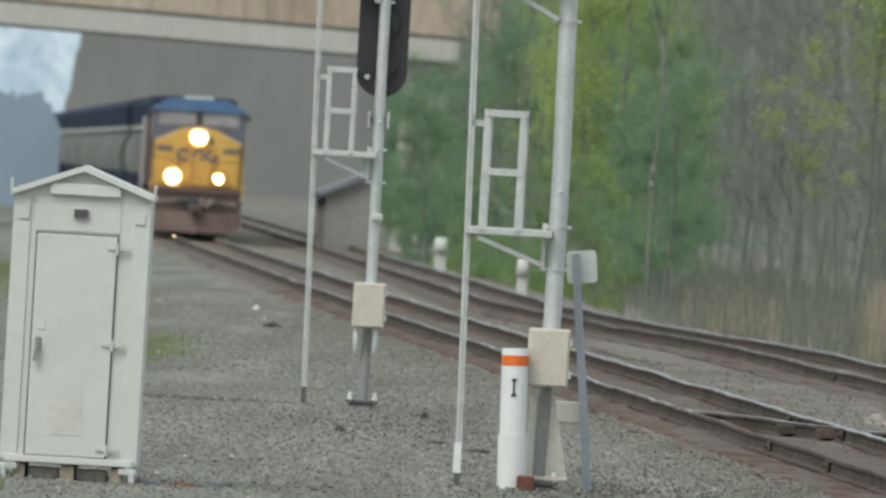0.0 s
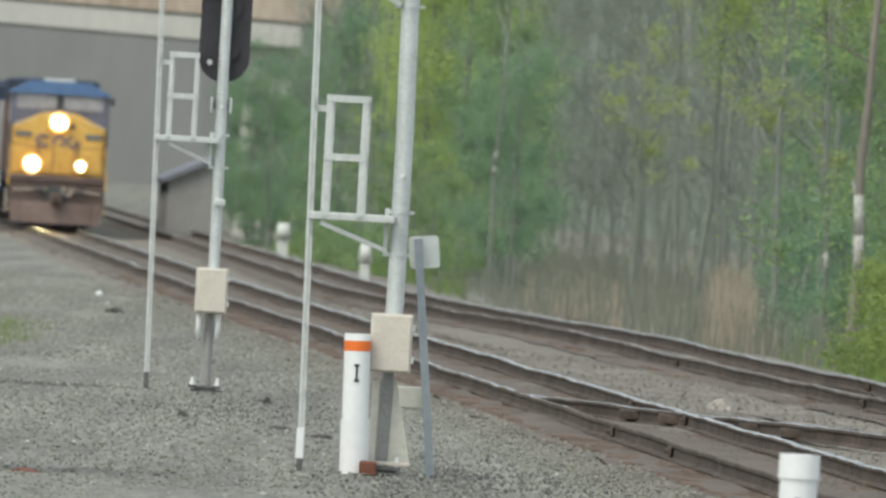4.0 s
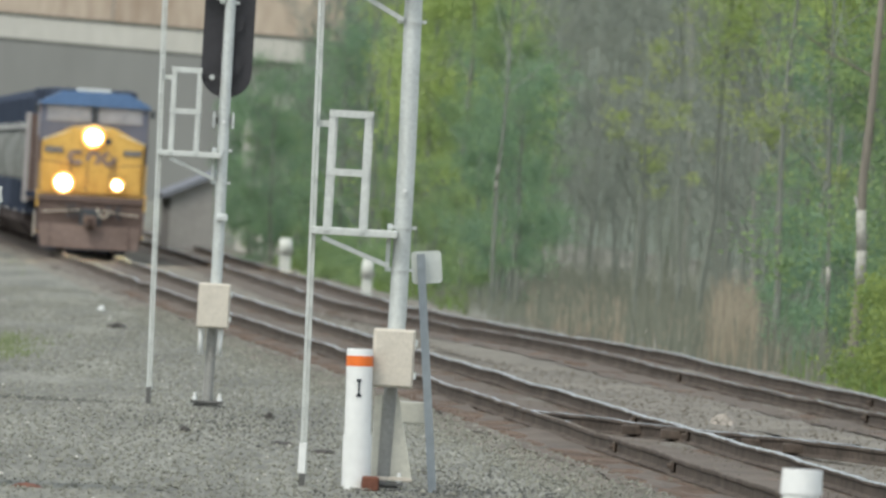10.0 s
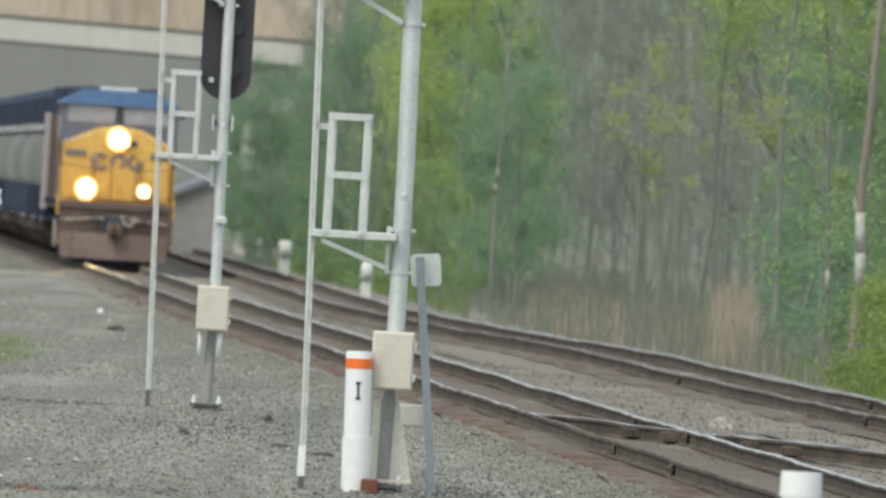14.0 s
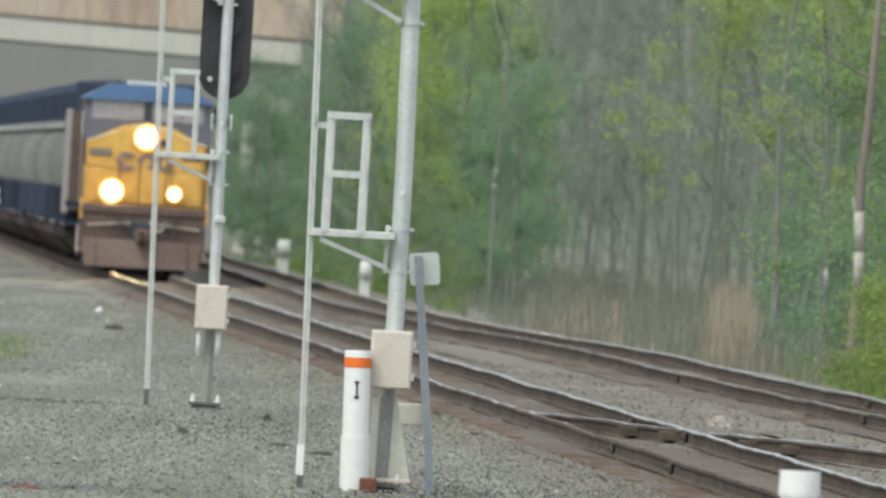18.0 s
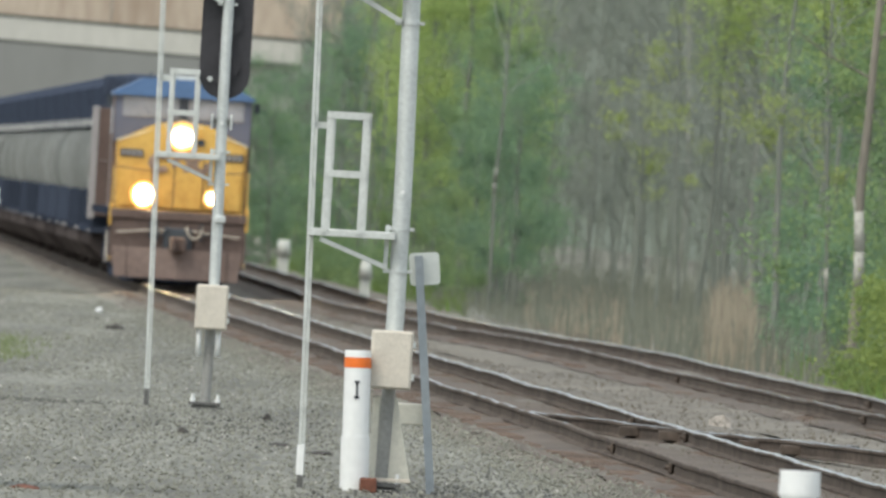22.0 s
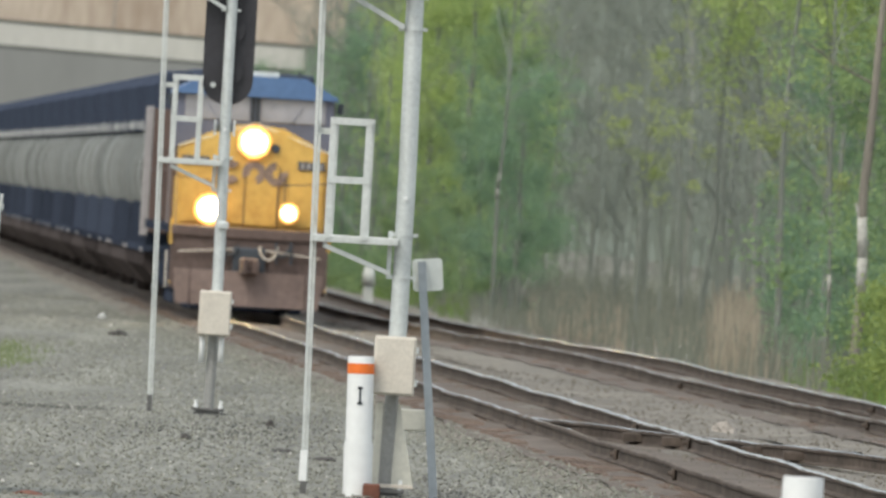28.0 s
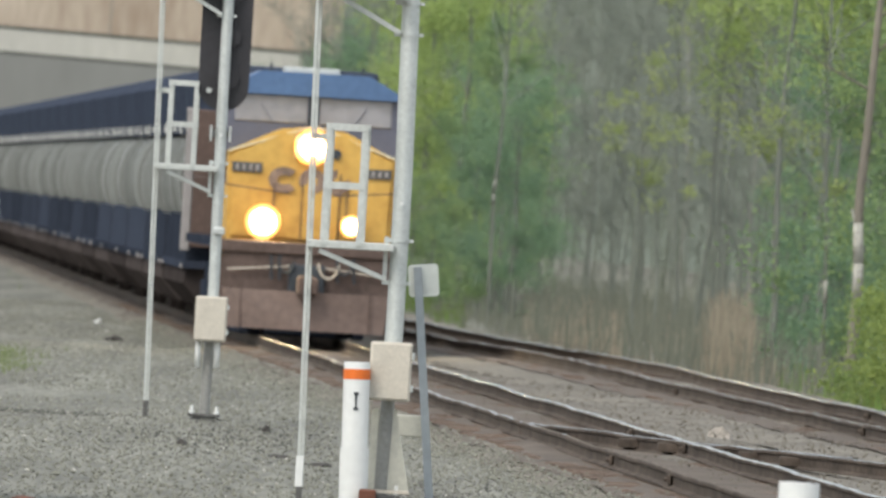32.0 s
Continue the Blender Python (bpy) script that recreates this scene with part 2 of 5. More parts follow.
# Twigs kept close to the backdrop's tone, with haze painted in.
TWIG = material("hazed_grey_twigs", (0.178, 0.20, 0.168), 0.9, vary=0.2, grain=3, stain=0.5, bump=0.0, per="island")
# Far woods and bank: haze sits in the pale base and faint emission.
FAR_WOOD = material("hazed_grey_woods", (0.165, 0.17, 0.16), 1.0, emit=0.21, vary=0.16, grain=0.35, stain=0.06, bump=0.0, space="Object", stretch=(1, 1, 0.3))
FAR_HAZE = material("far_blue_haze", (0.20, 0.255, 0.31), 1.0, emit=0.24, vary=0.10, grain=0.2, stain=0.03, bump=0.0, stretch=(1, 1, 0.5))
SKY_CARD = material("cloudy_sky", (0.58, 0.66, 0.70), 1.0, emit=0.2, vary=0.2, grain=0.25, stain=0.09, bump=0.0, tint=(0.30, 0.45, 0.62), gloss=0.0)
# Wood backdrops emit a little; distance haze is put into their colour and glow.
GREEN_WOOD = material("green_woodland_glow", (0.175, 0.225, 0.13), 1.0, emit=1.0, vary=0.35, grain=0.9, stain=0.12, bump=0.0, stretch=(1, 1, 0.35))
NEAR_WOOD = material("woodland_glow", (0.11, 0.13, 0.106), 1.0, emit=0.55, vary=0.25, grain=0.9, stain=0.12, bump=0.0, space="Object", stretch=(1, 1, 0.35))


# ---- building helpers ----
def mesh_of(name, bm, mat):
    me = bpy.data.meshes.new(name)
    bm.to_mesh(me)
    bm.free()
    me.materials.append(mat)
    return me


def part(name, bm, mat, parent, label="", smooth=False):
    """One mesh object under a thing or a part."""
    me = mesh_of(name, bm, mat)
    if smooth:
        for poly in me.polygons:
            poly.use_smooth = True
    ob = new(name, me)
    ob.parent = parent
    if label:
        tagged(ob, label)
    return ob


def thing(name, m, label, category, group="", kind=""):
    ob = new(name)
    ob.empty_display_size = 0.2
    ob.matrix_basis = m
    return tagged(ob, label, category, group, kind)


def solid(name, bm, mat, label, category, group="", kind="", smooth=False):
    me = mesh_of(name, bm, mat)
    if smooth:
        for poly in me.polygons:
            poly.use_smooth = True
    return tagged(new(name, me), label, category, group, kind)


def box(bm, x, y, z, sx, sy, sz, bevel=0.0, turn=None):
    """A block centred at x, y, z, with rounded edges where bevel is given."""
    m = Matrix.Translation((x, y, z)) @ (turn or Matrix()) @ Matrix.Diagonal((sx, sy, sz, 1))
    made = bmesh.ops.create_cube(bm, size=1.0, matrix=m)["verts"]
    if bevel:
        edges = list({e for v in made for e in v.link_edges})
        bmesh.ops.bevel(bm, geom=edges, offset=bevel, segments=2, profile=0.5, affect="EDGES")
    return bm


def rod(bm, a, b, r, r2=None, seg=12, caps=True):
    """A round bar from a to b."""
    a, b = Vector(a), Vector(b)
    d = b - a
    m = Matrix.Translation((a + b) / 2) @ d.to_track_quat("Z", "Y").to_matrix().to_4x4()
    bmesh.ops.create_cone(bm, cap_ends=caps, segments=seg, radius1=r, radius2=r if r2 is None else r2, depth=d.length, matrix=m)
    return bm


def bar(bm, a, b, w, d):
    """A flat bar of section w by d from a to b."""
    a, b = Vector(a), Vector(b)
    v = b - a
    m = Matrix.Translation((a + b) / 2) @ v.to_track_quat("Z", "Y").to_matrix().to_4x4() @ Matrix.Diagonal((w, d, v.length, 1))
    bmesh.ops.create_cube(bm, size=1.0, matrix=m)
    return bm


def prism(bm, outline, y0, y1):
    """An outline in x, z drawn out from y0 to y1."""
    front = [bm.verts.new((x, y0, z)) for x, z in outline]
    back = [bm.verts.new((x, y1, z)) for x, z in outline]
    bm.faces.new(front)
    bm.faces.new(list(reversed(back)))
    n = len(outline)
    for i in range(n):
        bm.faces.new((front[(i + 1) % n], front[i], back[i], back[(i + 1) % n]))
    bmesh.ops.recalc_face_normals(bm, faces=bm.faces[:])
    return bm


def fresh():
    return bmesh.new()


# ---- the lie of the tracks ----
RAIL_Z = 0.30
GAUGE = 1.435


def track_one(d):
    """Offset of the centre of the main track at the distance d along the view."""
    if d < 300:
        return 10.53 - 0.0392 * d
    if d < 420:
        u = (d - 300) / 120
        return 10.53 - 0.0392 * 300 - 120 * (0.0392 * u - 0.5 * (0.0392 - 0.0358) * u * u)
    return 10.53 - 0.0392 * 300 - 120 * 0.0375 - 0.0358 * (d - 420) - 0.0014 * max(0.0, d - 660)


def track_two(d):
    return 18.32 - 0.0499 * min(d, 395) - 0.0309 * max(0.0, d - 395)


def wood_line(d):
    """The line from which the wood's edge is set off; it draws nearer to the second track with the distance."""
    return 18.32 - 0.0499 * min(d, 380) - 0.0405 * max(0.0, d - 380)


def lift(centre, d):
    """The second track rises a little over a low swell."""
    return 0.07 * math.exp(-((d - 312) / 26) ** 2) if centre is track_two else 0.0


def steps(a, b, n):
    return [a + (b - a) * i / n for i in range(n + 1)]


# ---- ground ----
def ground_sheet():
    xs = [-4000, -1200, -400, -150, -60] + steps(-40, 40, 40) + [60, 150, 400, 1200, 4000]
    ys = [-3000, -600, -100, 0] + steps(40, 900, 172) + [1100, 1500, 2200, 3200, 4800]
    verts, faces = [], []
    for y in ys:
        for x in xs:
            z = 0.035 * noise.noise((x * 0.35, y * 0.05, 0.0)) + 0.02 * noise.noise((x * 1.3, y * 0.2, 4.0)) if abs(x) < 45 and 30 < y < 900 else 0.0
            bank = x - (track_two(y) + 3.2)
            if bank > 0 and 0 < y < 900:
                z -= min(0.25, bank * 0.1)
            verts.append((x, y, z))
    w = len(xs)
    for j in range(len(ys) - 1):
        for i in range(w - 1):
            k = j * w + i
            faces.append((k, k + 1, k + 1 + w, k + w))
    me = bpy.data.meshes.new("ground")
    me.from_pydata(verts, [], faces)
    me.materials.append(GRAVEL)
    return tagged(new("ground", me), "flat grey gravel yard beside the railway", "ground", kind="structure")


def strip(name, centre, offsets, zs, d0, d1, n, mat, label, category, rough=0.0):
    """A long strip laid along a track, with a cross section of offsets and heights."""
    verts, faces = [], []
    for d in steps(d0, d1, n):
        c = centre(d)
        for o, z in zip(offsets, zs):
            verts.append((c + o + rough * noise.noise((o, d * 0.3, 1.0)), d, z + lift(centre, d) + 0.3 * rough * noise.noise((o * 3, d * 0.4, 7.0))))
    w = len(offsets)
    for j in range(n):
        for i in range(w - 1):
            k = j * w + i
            faces.append((k, k + 1, k + 1 + w, k + w))
    me = bpy.data.meshes.new(name)
    me.from_pydata(verts, [], faces)
    me.materials.append(mat)
    ob = new(name, me)
    return tagged(ob, label, category, kind="structure")


ground_sheet()
strip("grass_verge", lambda d: -46.0, (-34.0, -8.0, 8.0, 21.0), (0.02, 0.02, 0.02, -0.05), 520, 955, 60, VERGE, "green grass verge beyond the yard", "grass", 0.3)
strip("ballast_bed", track_one, (-2.05, -1.35, -0.6, 0.6, 1.7, 2.6), (-0.07, 0.09, 0.11, 0.11, 0.10, 0.06), 60, 1400, 300, BALLAST, "grey-brown crushed stone ballast under the main track", "ballast", 0.10)
strip("ballast_bed", track_two, (-2.5, -1.7, -0.6, 0.6, 1.7, 2.8), (0.04, 0.09, 0.11, 0.11, 0.09, 0.012), 60, 1400, 300, BALLAST, "grey-brown crushed stone ballast under the second track", "ballast", 0.10)
strip("dirt_shoulder", track_one, (-1.45, -1.15, -0.82), (0.082, 0.108, 0.122), 60, 700, 260, DIRT, "rust-brown dirt shoulder along the main track", "dirt", 0.2)


for centre, which in ((track_one, "main"), (track_two, "second")):
    strip("dirt_between_rails", centre, (-0.62, 0.0, 0.62), (0.114, 0.124, 0.114), 60, 700, 260, DIRT, f"rust-brown dirt between the rails of the {which} track", "dirt", 0.10)
    strip("dirt_shoulder", centre, (0.82, 1.15, 1.55), (0.122, 0.120, 0.106), 60, 700, 260, DIRT, f"rust-brown dirt shoulder beyond the {which} track", "dirt", 0.12)
strip("dirt_shoulder", track_two, (-1.5, -1.15, -0.82), (0.106, 0.120, 0.122), 60, 700, 260, DIRT, "rust-brown dirt shoulder before the second track", "dirt", 0.12)


def rail_mesh(name, centre, d0, d1, n, side):
    """Tee rail along one side of a track, its crowned head worn bright on top and on the gauge corner; it dips a little between its joints."""
    half = [(-0.07, -0.18), (-0.07, -0.165), (-0.014, -0.14), (-0.014, -0.05), (-0.037, -0.038), (-0.037, -0.013), (-0.0345, -0.006), (-0.0285, -0.0018), (-0.016, 0.0)]
    outline = half + [(-x, z) for x, z in reversed(half)]
    verts, faces, tops, round_head = [], [], [], []
    for d in steps(d0, d1, n):
        c = centre(d) + side * GAUGE / 2 + 0.012 * noise.noise((d * 0.06, side * 3.0, 2.0))
        dip = 0.036 * noise.noise((d * 0.10, side * 5.0, 9.0)) + 0.012 * noise.noise((d * 0.45, side * 2.0, 3.0)) + 0.012 * noise.noise((d * 1.5, side * 2.0, 5.0))
        verts += [(c + x, d, RAIL_Z + z + dip + lift(centre, d)) for x, z in outline]
    w = len(outline)
    for j in range(n):
        for i in range(w):
            k = j * w
            faces.append((k + i, k + (i + 1) % w, k + w + (i + 1) % w, k + w + i))
            worn = centre is track_one and side < 0 and d0 + (d1 - d0) * j / n < 222 + 30 * noise.noise((j * 0.3, 0.0, 3.0))
            bright = (8,) if worn else {1: (5, 6, 7, 8, 9), -1: (7, 8, 9, 10, 11)}.get(side, (6, 7, 8, 9, 10))
            tops.append((2 if worn else 1) if i in bright else 0)
            round_head.append(5 <= i <= 11)
    me = bpy.data.meshes.new(name)
    me.from_pydata(verts, [], faces)
    me.materials.append(RAIL_SIDE)
    me.materials.append(RAIL_TOP)
    me.materials.append(RAIL_DULL)
    me.polygons.foreach_set("material_index", tops)
    me.polygons.foreach_set("use_smooth", round_head)
    return me


def ties_mesh(centre, d0, d1):
    bm = fresh()
    d = d0
    while d < d1:
        box(bm, centre(d) + random.uniform(-0.05, 0.05), d, 0.05 + lift(centre, d), 2.6, 0.22, 0.13, turn=Matrix.Rotation(random.uniform(-0.02, 0.02), 4, "Z"))
        d += 0.56
    return bm


def track(centre, label):
    t = thing("railway_track", Matrix(), label, "railway track", kind="structure")
    for side in (-1, 1):
        ob = new("rail", rail_mesh("rail", centre, 60, 1400, 2600, side))
        ob.parent = t
    tagged(part("ties", ties_mesh(centre, 120, 420), TIE, t), "weathered wooden ties half sunk in ballast", kind="stuff")
    return t


main_track = track(track_one, "main railway track with rusty rails and polished heads")
second_track = track(track_two, "second railway track with rusty rails beside the woods")


def joint_bar(t, centre, side, d):
    bm = fresh()
    c = centre(d) + side * GAUGE / 2
    for s in (-1, 1):
        box(bm, c + s * 0.03, d, RAIL_Z - 0.09, 0.03, 0.95, 0.10, 0.008)
        for k in (-0.34, -0.12, 0.12, 0.34):
            rod(bm, (c + s * 0.04, d + k, RAIL_Z - 0.09), (c + s * 0.075, d + k, RAIL_Z - 0.09), 0.02, seg=6)
    part("joint_bar", bm, RAIL_SIDE, t, "bolted joint bar")


for d in (176, 189, 201, 214, 226):
    joint_bar(main_track, track_one, -1 if d % 2 else 1, d)
for d in (243, 262, 281):
    joint_bar(second_track, track_two, -1 if d % 2 else 1, d)


def turnout():
    """The closure rail, guard rail and frog of a turnout that leaves the main track."""
    t = thing("turnout", Matrix(), "turnout rails crossing the main track at a frog", "turnout", kind="structure")

    def course(d):
        return 1.05 + (223 - d) * 0.21

    def guard(d):
        return 3.1 + (212.5 - d) * 0.30

    for name, way, a, b in (("closure_rail", course, 223, 196), ("guard_rail", guard, 212.5, 207.5)):
        ob = new(name, rail_mesh(name, way, a, b, 60, 0))
        ob.parent = t
    bm = fresh()
    for k in range(5):
        box(bm, 2.3 + 0.42 * k, 217 - 2.0 * k, 0.2, 0.34, 0.5, 0.10, 0.01)
    part("frog_block", bm, RAIL_SIDE, t, "rusty frog casting blocks")
    return t


turnout()


# ---- bridge ----
def bridge():
    """A concrete road bridge that crosses the tracks on a skew."""
    length = 41.0
    turn = pose(-46.5, 700.0, 8.02, 0, 1.58, 0)
    t = thing("road_bridge", turn, "concrete road bridge with tan stained parapet over the tracks", "bridge")
    low = 0.0
    bm = fresh()
    box(bm, length / 2, 5.0, low + 0.44, length, 10.0, 0.88, 0.03)
    part("beam", bm, CONCRETE, t, "pale concrete edge beam")
    bm = fresh()
    box(bm, length / 2 + 1.0, 0.12, low + 0.90, length + 1.6, 0.3, 0.10)
    part("drip_edge", bm, SEAM, t)
    bm = fresh()
    box(bm, length / 2, 0.02, low - 0.03, length, 0.1, 0.11)
    part("drip_edge", bm, SEAM, t)
    for k in range(10):
        bm = fresh()
        box(bm, k * 4.25 + 2.1, 0.25, low + 2.0, 4.20, 0.5, 2.14, 0.02)
        part("parapet_panel", bm, TAN, t, "tan stained parapet panel")
    for at, top in ((21.0 - 20.0, 7.95), (length - 1.0, 6.85)):
        bm = fresh()
        box(bm, at, 5.2, -4.1, 1.8, 9.0, 8.2)
        part("abutment", bm, CONCRETE, t)
    return t


bridge()


# ---- signals ----
def signal_mast(x, d, height, lean, plat, cage, mast_r, ladder, upper, axis, head=None, box_z=1.205, gusset=False):
    """A lattice-free tubular signal mast with side ladder, work platform, guard frame and junction box."""
    t = thing("signal_mast", pose(x, d, 0), "galvanised railway signal mast with side ladder and beige junction box", "signal mast", "signal masts beside the track")
    bm = fresh()
    last = None
    for z in [box_z - 0.1] + steps(1.6, height, 9):
        ring = [bm.verts.new((axis(z) + mast_r * math.cos(u), mast_r * math.sin(u), z)) for u in [math.pi * k / 12 for k in range(24)]]
        if last:
            for k in range(24):
                bm.faces.new((last[k], last[(k + 1) % 24], ring[(k + 1) % 24], ring[k]))
        last = ring
    part("mast_tube", bm, GALV, t, smooth=True)
    bm = fresh()
    rod(bm, (0, 0, 0.0), (axis(box_z), 0, box_z), mast_r * (0.76 if gusset else 0.93), seg=20, caps=False)
    part("mast_base", bm, POST_DARK, t, "dull dark lower tube", smooth=True)
    for z in (plat + 0.07, plat - 0.32, upper - 0.05, upper - 0.34):
        bm = fresh()
        c = axis(z)
        rod(bm, (c, 0, z - 0.016), (c, 0, z + 0.016), mast_r + 0.012, seg=20)
        box(bm, c - mast_r - 0.03, 0, z, 0.06, 0.07, 0.04)
        box(bm, c + mast_r + 0.02, 0, z, 0.05, 0.06, 0.03)
        part("clamp_band", bm, GALV, t)
    bm = fresh()
    bar(bm, (axis(plat) - mast_r - 0.04, 0, plat - 0.34), (axis(plat) - mast_r - 0.04, 0, plat + 0.10), 0.04, 0.06)
    part("bracket_plate", bm, ALU, t)
    part("stud", rod(fresh(), (axis(plat + 0.41), -mast_r - 0.03, plat + 0.41), (axis(plat + 0.41), -mast_r + 0.01, plat + 0.41), 0.02, seg=8), WHITE, t, "bright bolt head")
    # ladder seen edge-on, with its rungs along the view
    lad = part("ladder", bar(fresh(), (ladder(0.1) + 0.03, 0.17, 0.1), (ladder(height) + 0.03, 0.17, height), 0.065, 0.028), ALU, t)
    part("stile", bar(fresh(), (ladder(0.1), -0.17, 0.1), (ladder(height), -0.17, height), 0.055, 0.028), ALU, lad)
    part("foot", box(fresh(), ladder(0.0) + 0.01, 0, 0.03 if gusset else 0.08, 0.055, 0.40, 0.16 if gusset else 0.24), FOOT_DARK, lad, "dark ladder footing")
    if gusset:
        part("sleeve", box(fresh(), ladder(0.25) + 0.008, 0, 0.25, 0.07, 0.40, 0.28, 0.006), WHITE, lad, "white ladder sleeve")
    z = 0.45
    while z < height:
        part("rung", rod(fresh(), (ladder(z), -0.17, z), (ladder(z), 0.17, z), 0.011, seg=6), ALU, lad)
        z += 0.3
    # work platform
    floor = part("platform", box(fresh(), (ladder(plat)) / 2, 0, plat, abs(ladder(plat)), 0.5, 0.07, 0.008), ALU, t, "pale grating platform arm")
    for y in (-0.2, 0.2):
        part("brace", bar(fresh(), (lean[0], y, lean[1]), (axis(lean[2]) - mast_r - 0.03, y * 0.3, lean[2]), 0.045, 0.04), ALU, floor)
    c0, c1, top, mid = cage
    guard = None
    for y, dx in ((-0.24, 0.0), (0.24, 0.02 if gusset else 0.012)):
        for cx in (c0, c1):
            part("guard_upright", bar(fresh(), (cx + dx, y, plat), (cx + dx, y, top), 0.06 if gusset else 0.048, 0.05), ALU, t)
        for cz in (mid, top):
            part("guard_rail", bar(fresh(), (c0 + dx - 0.03, y, cz), (c1 + dx + 0.03, y, cz), 0.065, 0.065), ALU, t)
    for cx in (c0, c1):
        part("guard_tie", bar(fresh(), (cx, -0.24, top), (cx, 0.24, top), 0.05, 0.05), ALU, t)
    part("ladder_stay", bar(fresh(), (ladder(top - 0.1), -0.1, top - 0.1), (c0, -0.1, top - 0.1), 0.05, 0.06), ALU, t)
    # higher bracket
    part("upper_arm", box(fresh(), -0.44, 0, upper, 0.88, 0.5, 0.06, 0.008), ALU, t)
    part("upper_brace", bar(fresh(), (-0.62, -0.1, upper - 0.03), (axis(upper) - mast_r, -0.06, upper - 0.33), 0.05, 0.045), ALU, t)
    # junction box
    jb = part("junction_box", box(fresh(), axis(box_z) - 0.004, -mast_r - 0.1, box_z, 0.385, 0.2, 0.54, 0.02), BOX, t, "beige steel junction box")
    part("box_door", box(fresh(), axis(box_z) - 0.004, -mast_r - 0.206, box_z, 0.35, 0.012, 0.5, 0.004), BOX, jb)
    for s in (-1, 1):
        part("hinge", rod(fresh(), (axis(box_z) + 0.2, -mast_r - 0.19, box_z + s * 0.15 - 0.03), (axis(box_z) + 0.2, -mast_r - 0.19, box_z + s * 0.15 + 0.03), 0.013, seg=8), GALV, jb)
    # foot
    bm = fresh()
    # Flange and foundation coloured dark for the shaded gap beneath the bolts.
    box(bm, 0, 0, 0.06, 0.38, 0.38, 0.035, 0.006)
    part("base_flange", bm, FOOT_DARK, t)
    for sx in (-1, 1):
        for sy in (-1, 1):
            bm = fresh()
            rod(bm, (sx * 0.15, sy * 0.15, 0.0), (sx * 0.15, sy * 0.15, 0.17), 0.018, seg=8)
            rod(bm, (sx * 0.15, sy * 0.15, 0.085), (sx * 0.15, sy * 0.15, 0.115), 0.036, seg=6)
            part("anchor_bolt", bm, GALV if sy > 0 else WHITE, t)
    part("foundation", box(fresh(), 0, 0, 0.0, 0.34, 0.34, 0.09, 0.02), FOOT_DARK, t)
    if gusset:
        part("rusty_clamp", box(fresh(), -0.11, -0.62, 0.06, 0.16, 0.16, 0.14, 0.02), RUST, t, "rusty red-brown clamp")
    if gusset:
        for s in (-1, 1):
            bm = fresh()
            prism(bm, [(s * 0.05, 0.88), (s * 0.11, 0.86), (s * (0.27 if s > 0 else 0.12), 0.10), (s * 0.05, 0.10)], -0.02, 0.05)
            part("gusset_plate", bm, CREAM, t, "cream tapered stiffener")
        part("base_bar", box(fresh(), 0.1, -0.16, 0.11, 0.34, 0.05, 0.035, 0.006), HOSE, t)
        part("rear_case", box(fresh(), 0.23, 0.6, 0.72, 0.26, 0.2, 0.2, 0.015), CREAM, t, "cream equipment case")
    else:
        for s in (-1, 1):
            part("conduit", rod(fresh(), (s * 0.115, -mast_r - 0.05, 0.63), (s * 0.115, -mast_r - 0.05, box_z - 0.2), 0.033, seg=10), WHITE, t, "white plastic conduit stub", smooth=True)
        part("cable_gland", box(fresh(), 0.05, -0.08, 2.28, 0.14, 0.06, 0.09, 0.015), GALV, t)
        for s in (-1, 1):
            part("bracket_ear", box(fresh(), s * 0.115, 0.02, 3.45, 0.028, 0.12, 0.19, 0.006), GALV, t)
        part("bracket_strap", box(fresh(), 0.0, 0.09, 3.45, 0.22, 0.03, 0.09, 0.006), POST_DARK, t)
    if head:
        z0, z1, half = head
        bm = fresh()
        outline = [(half * math.cos(u), z0 + half + half * math.sin(u)) for u in [math.pi + math.pi * i / 14 for i in range(15)]]
        outline += [(half * math.cos(u), z1 - half + half * math.sin(u)) for u in [math.pi * i / 14 for i in range(15)]]
        prism(bm, outline, mast_r + 0.06, mast_r + 0.10)
        hd = part("signal_head", bm, BLACK, t, "black rounded signal backplate seen from behind")
        for k in range(3):
            zc = z0 + 0.4 + k * 0.5
            part("lamp_case", rod(fresh(), (0.04, mast_r + 0.0, zc), (0.04, mast_r + 0.3, zc), 0.14, seg=16), BLACK, hd)
            part("hood", rod(fresh(), (0.04, mast_r + 0.3, zc), (0.04, mast_r + 0.55, zc), 0.15, 0.13, seg=16, caps=False), BLACK, hd)
        part("latch", rod(fresh(), (-0.17, mast_r + 0.03, z0 + 0.235), (-0.17, mast_r + 0.065, z0 + 0.235), 0.035, seg=8), GALV, hd, "bright latch")
    return t


signal_mast(-0.43, 177.0, 6.2, (-0.685, 2.29, 2.06), 2.353, (-0.655, -0.325, 3.437, 2.898), 0.082, lambda z: -0.752 - 0.0185 * z, 4.66, lambda z: np.interp(z, (0.0, 1.6, 3.0, 6.2), (0.0, 0.049, 0.049, 0.0)), box_z=1.218, gusset=True)
signal_mast(-2.724, 231.0, 6.46, (-0.617, 2.96, 2.74), 3.022, (-0.620, -0.315, 4.03, 3.533), 0.0665, lambda z: -0.715 - 0.0175 * z, 5.208, lambda z: np.interp(z, (0.0, 1.7, 3.6, 6.46), (0.0, 0.03, 0.004, 0.0)), head=(3.725, 5.641, 0.306), box_z=1.221)


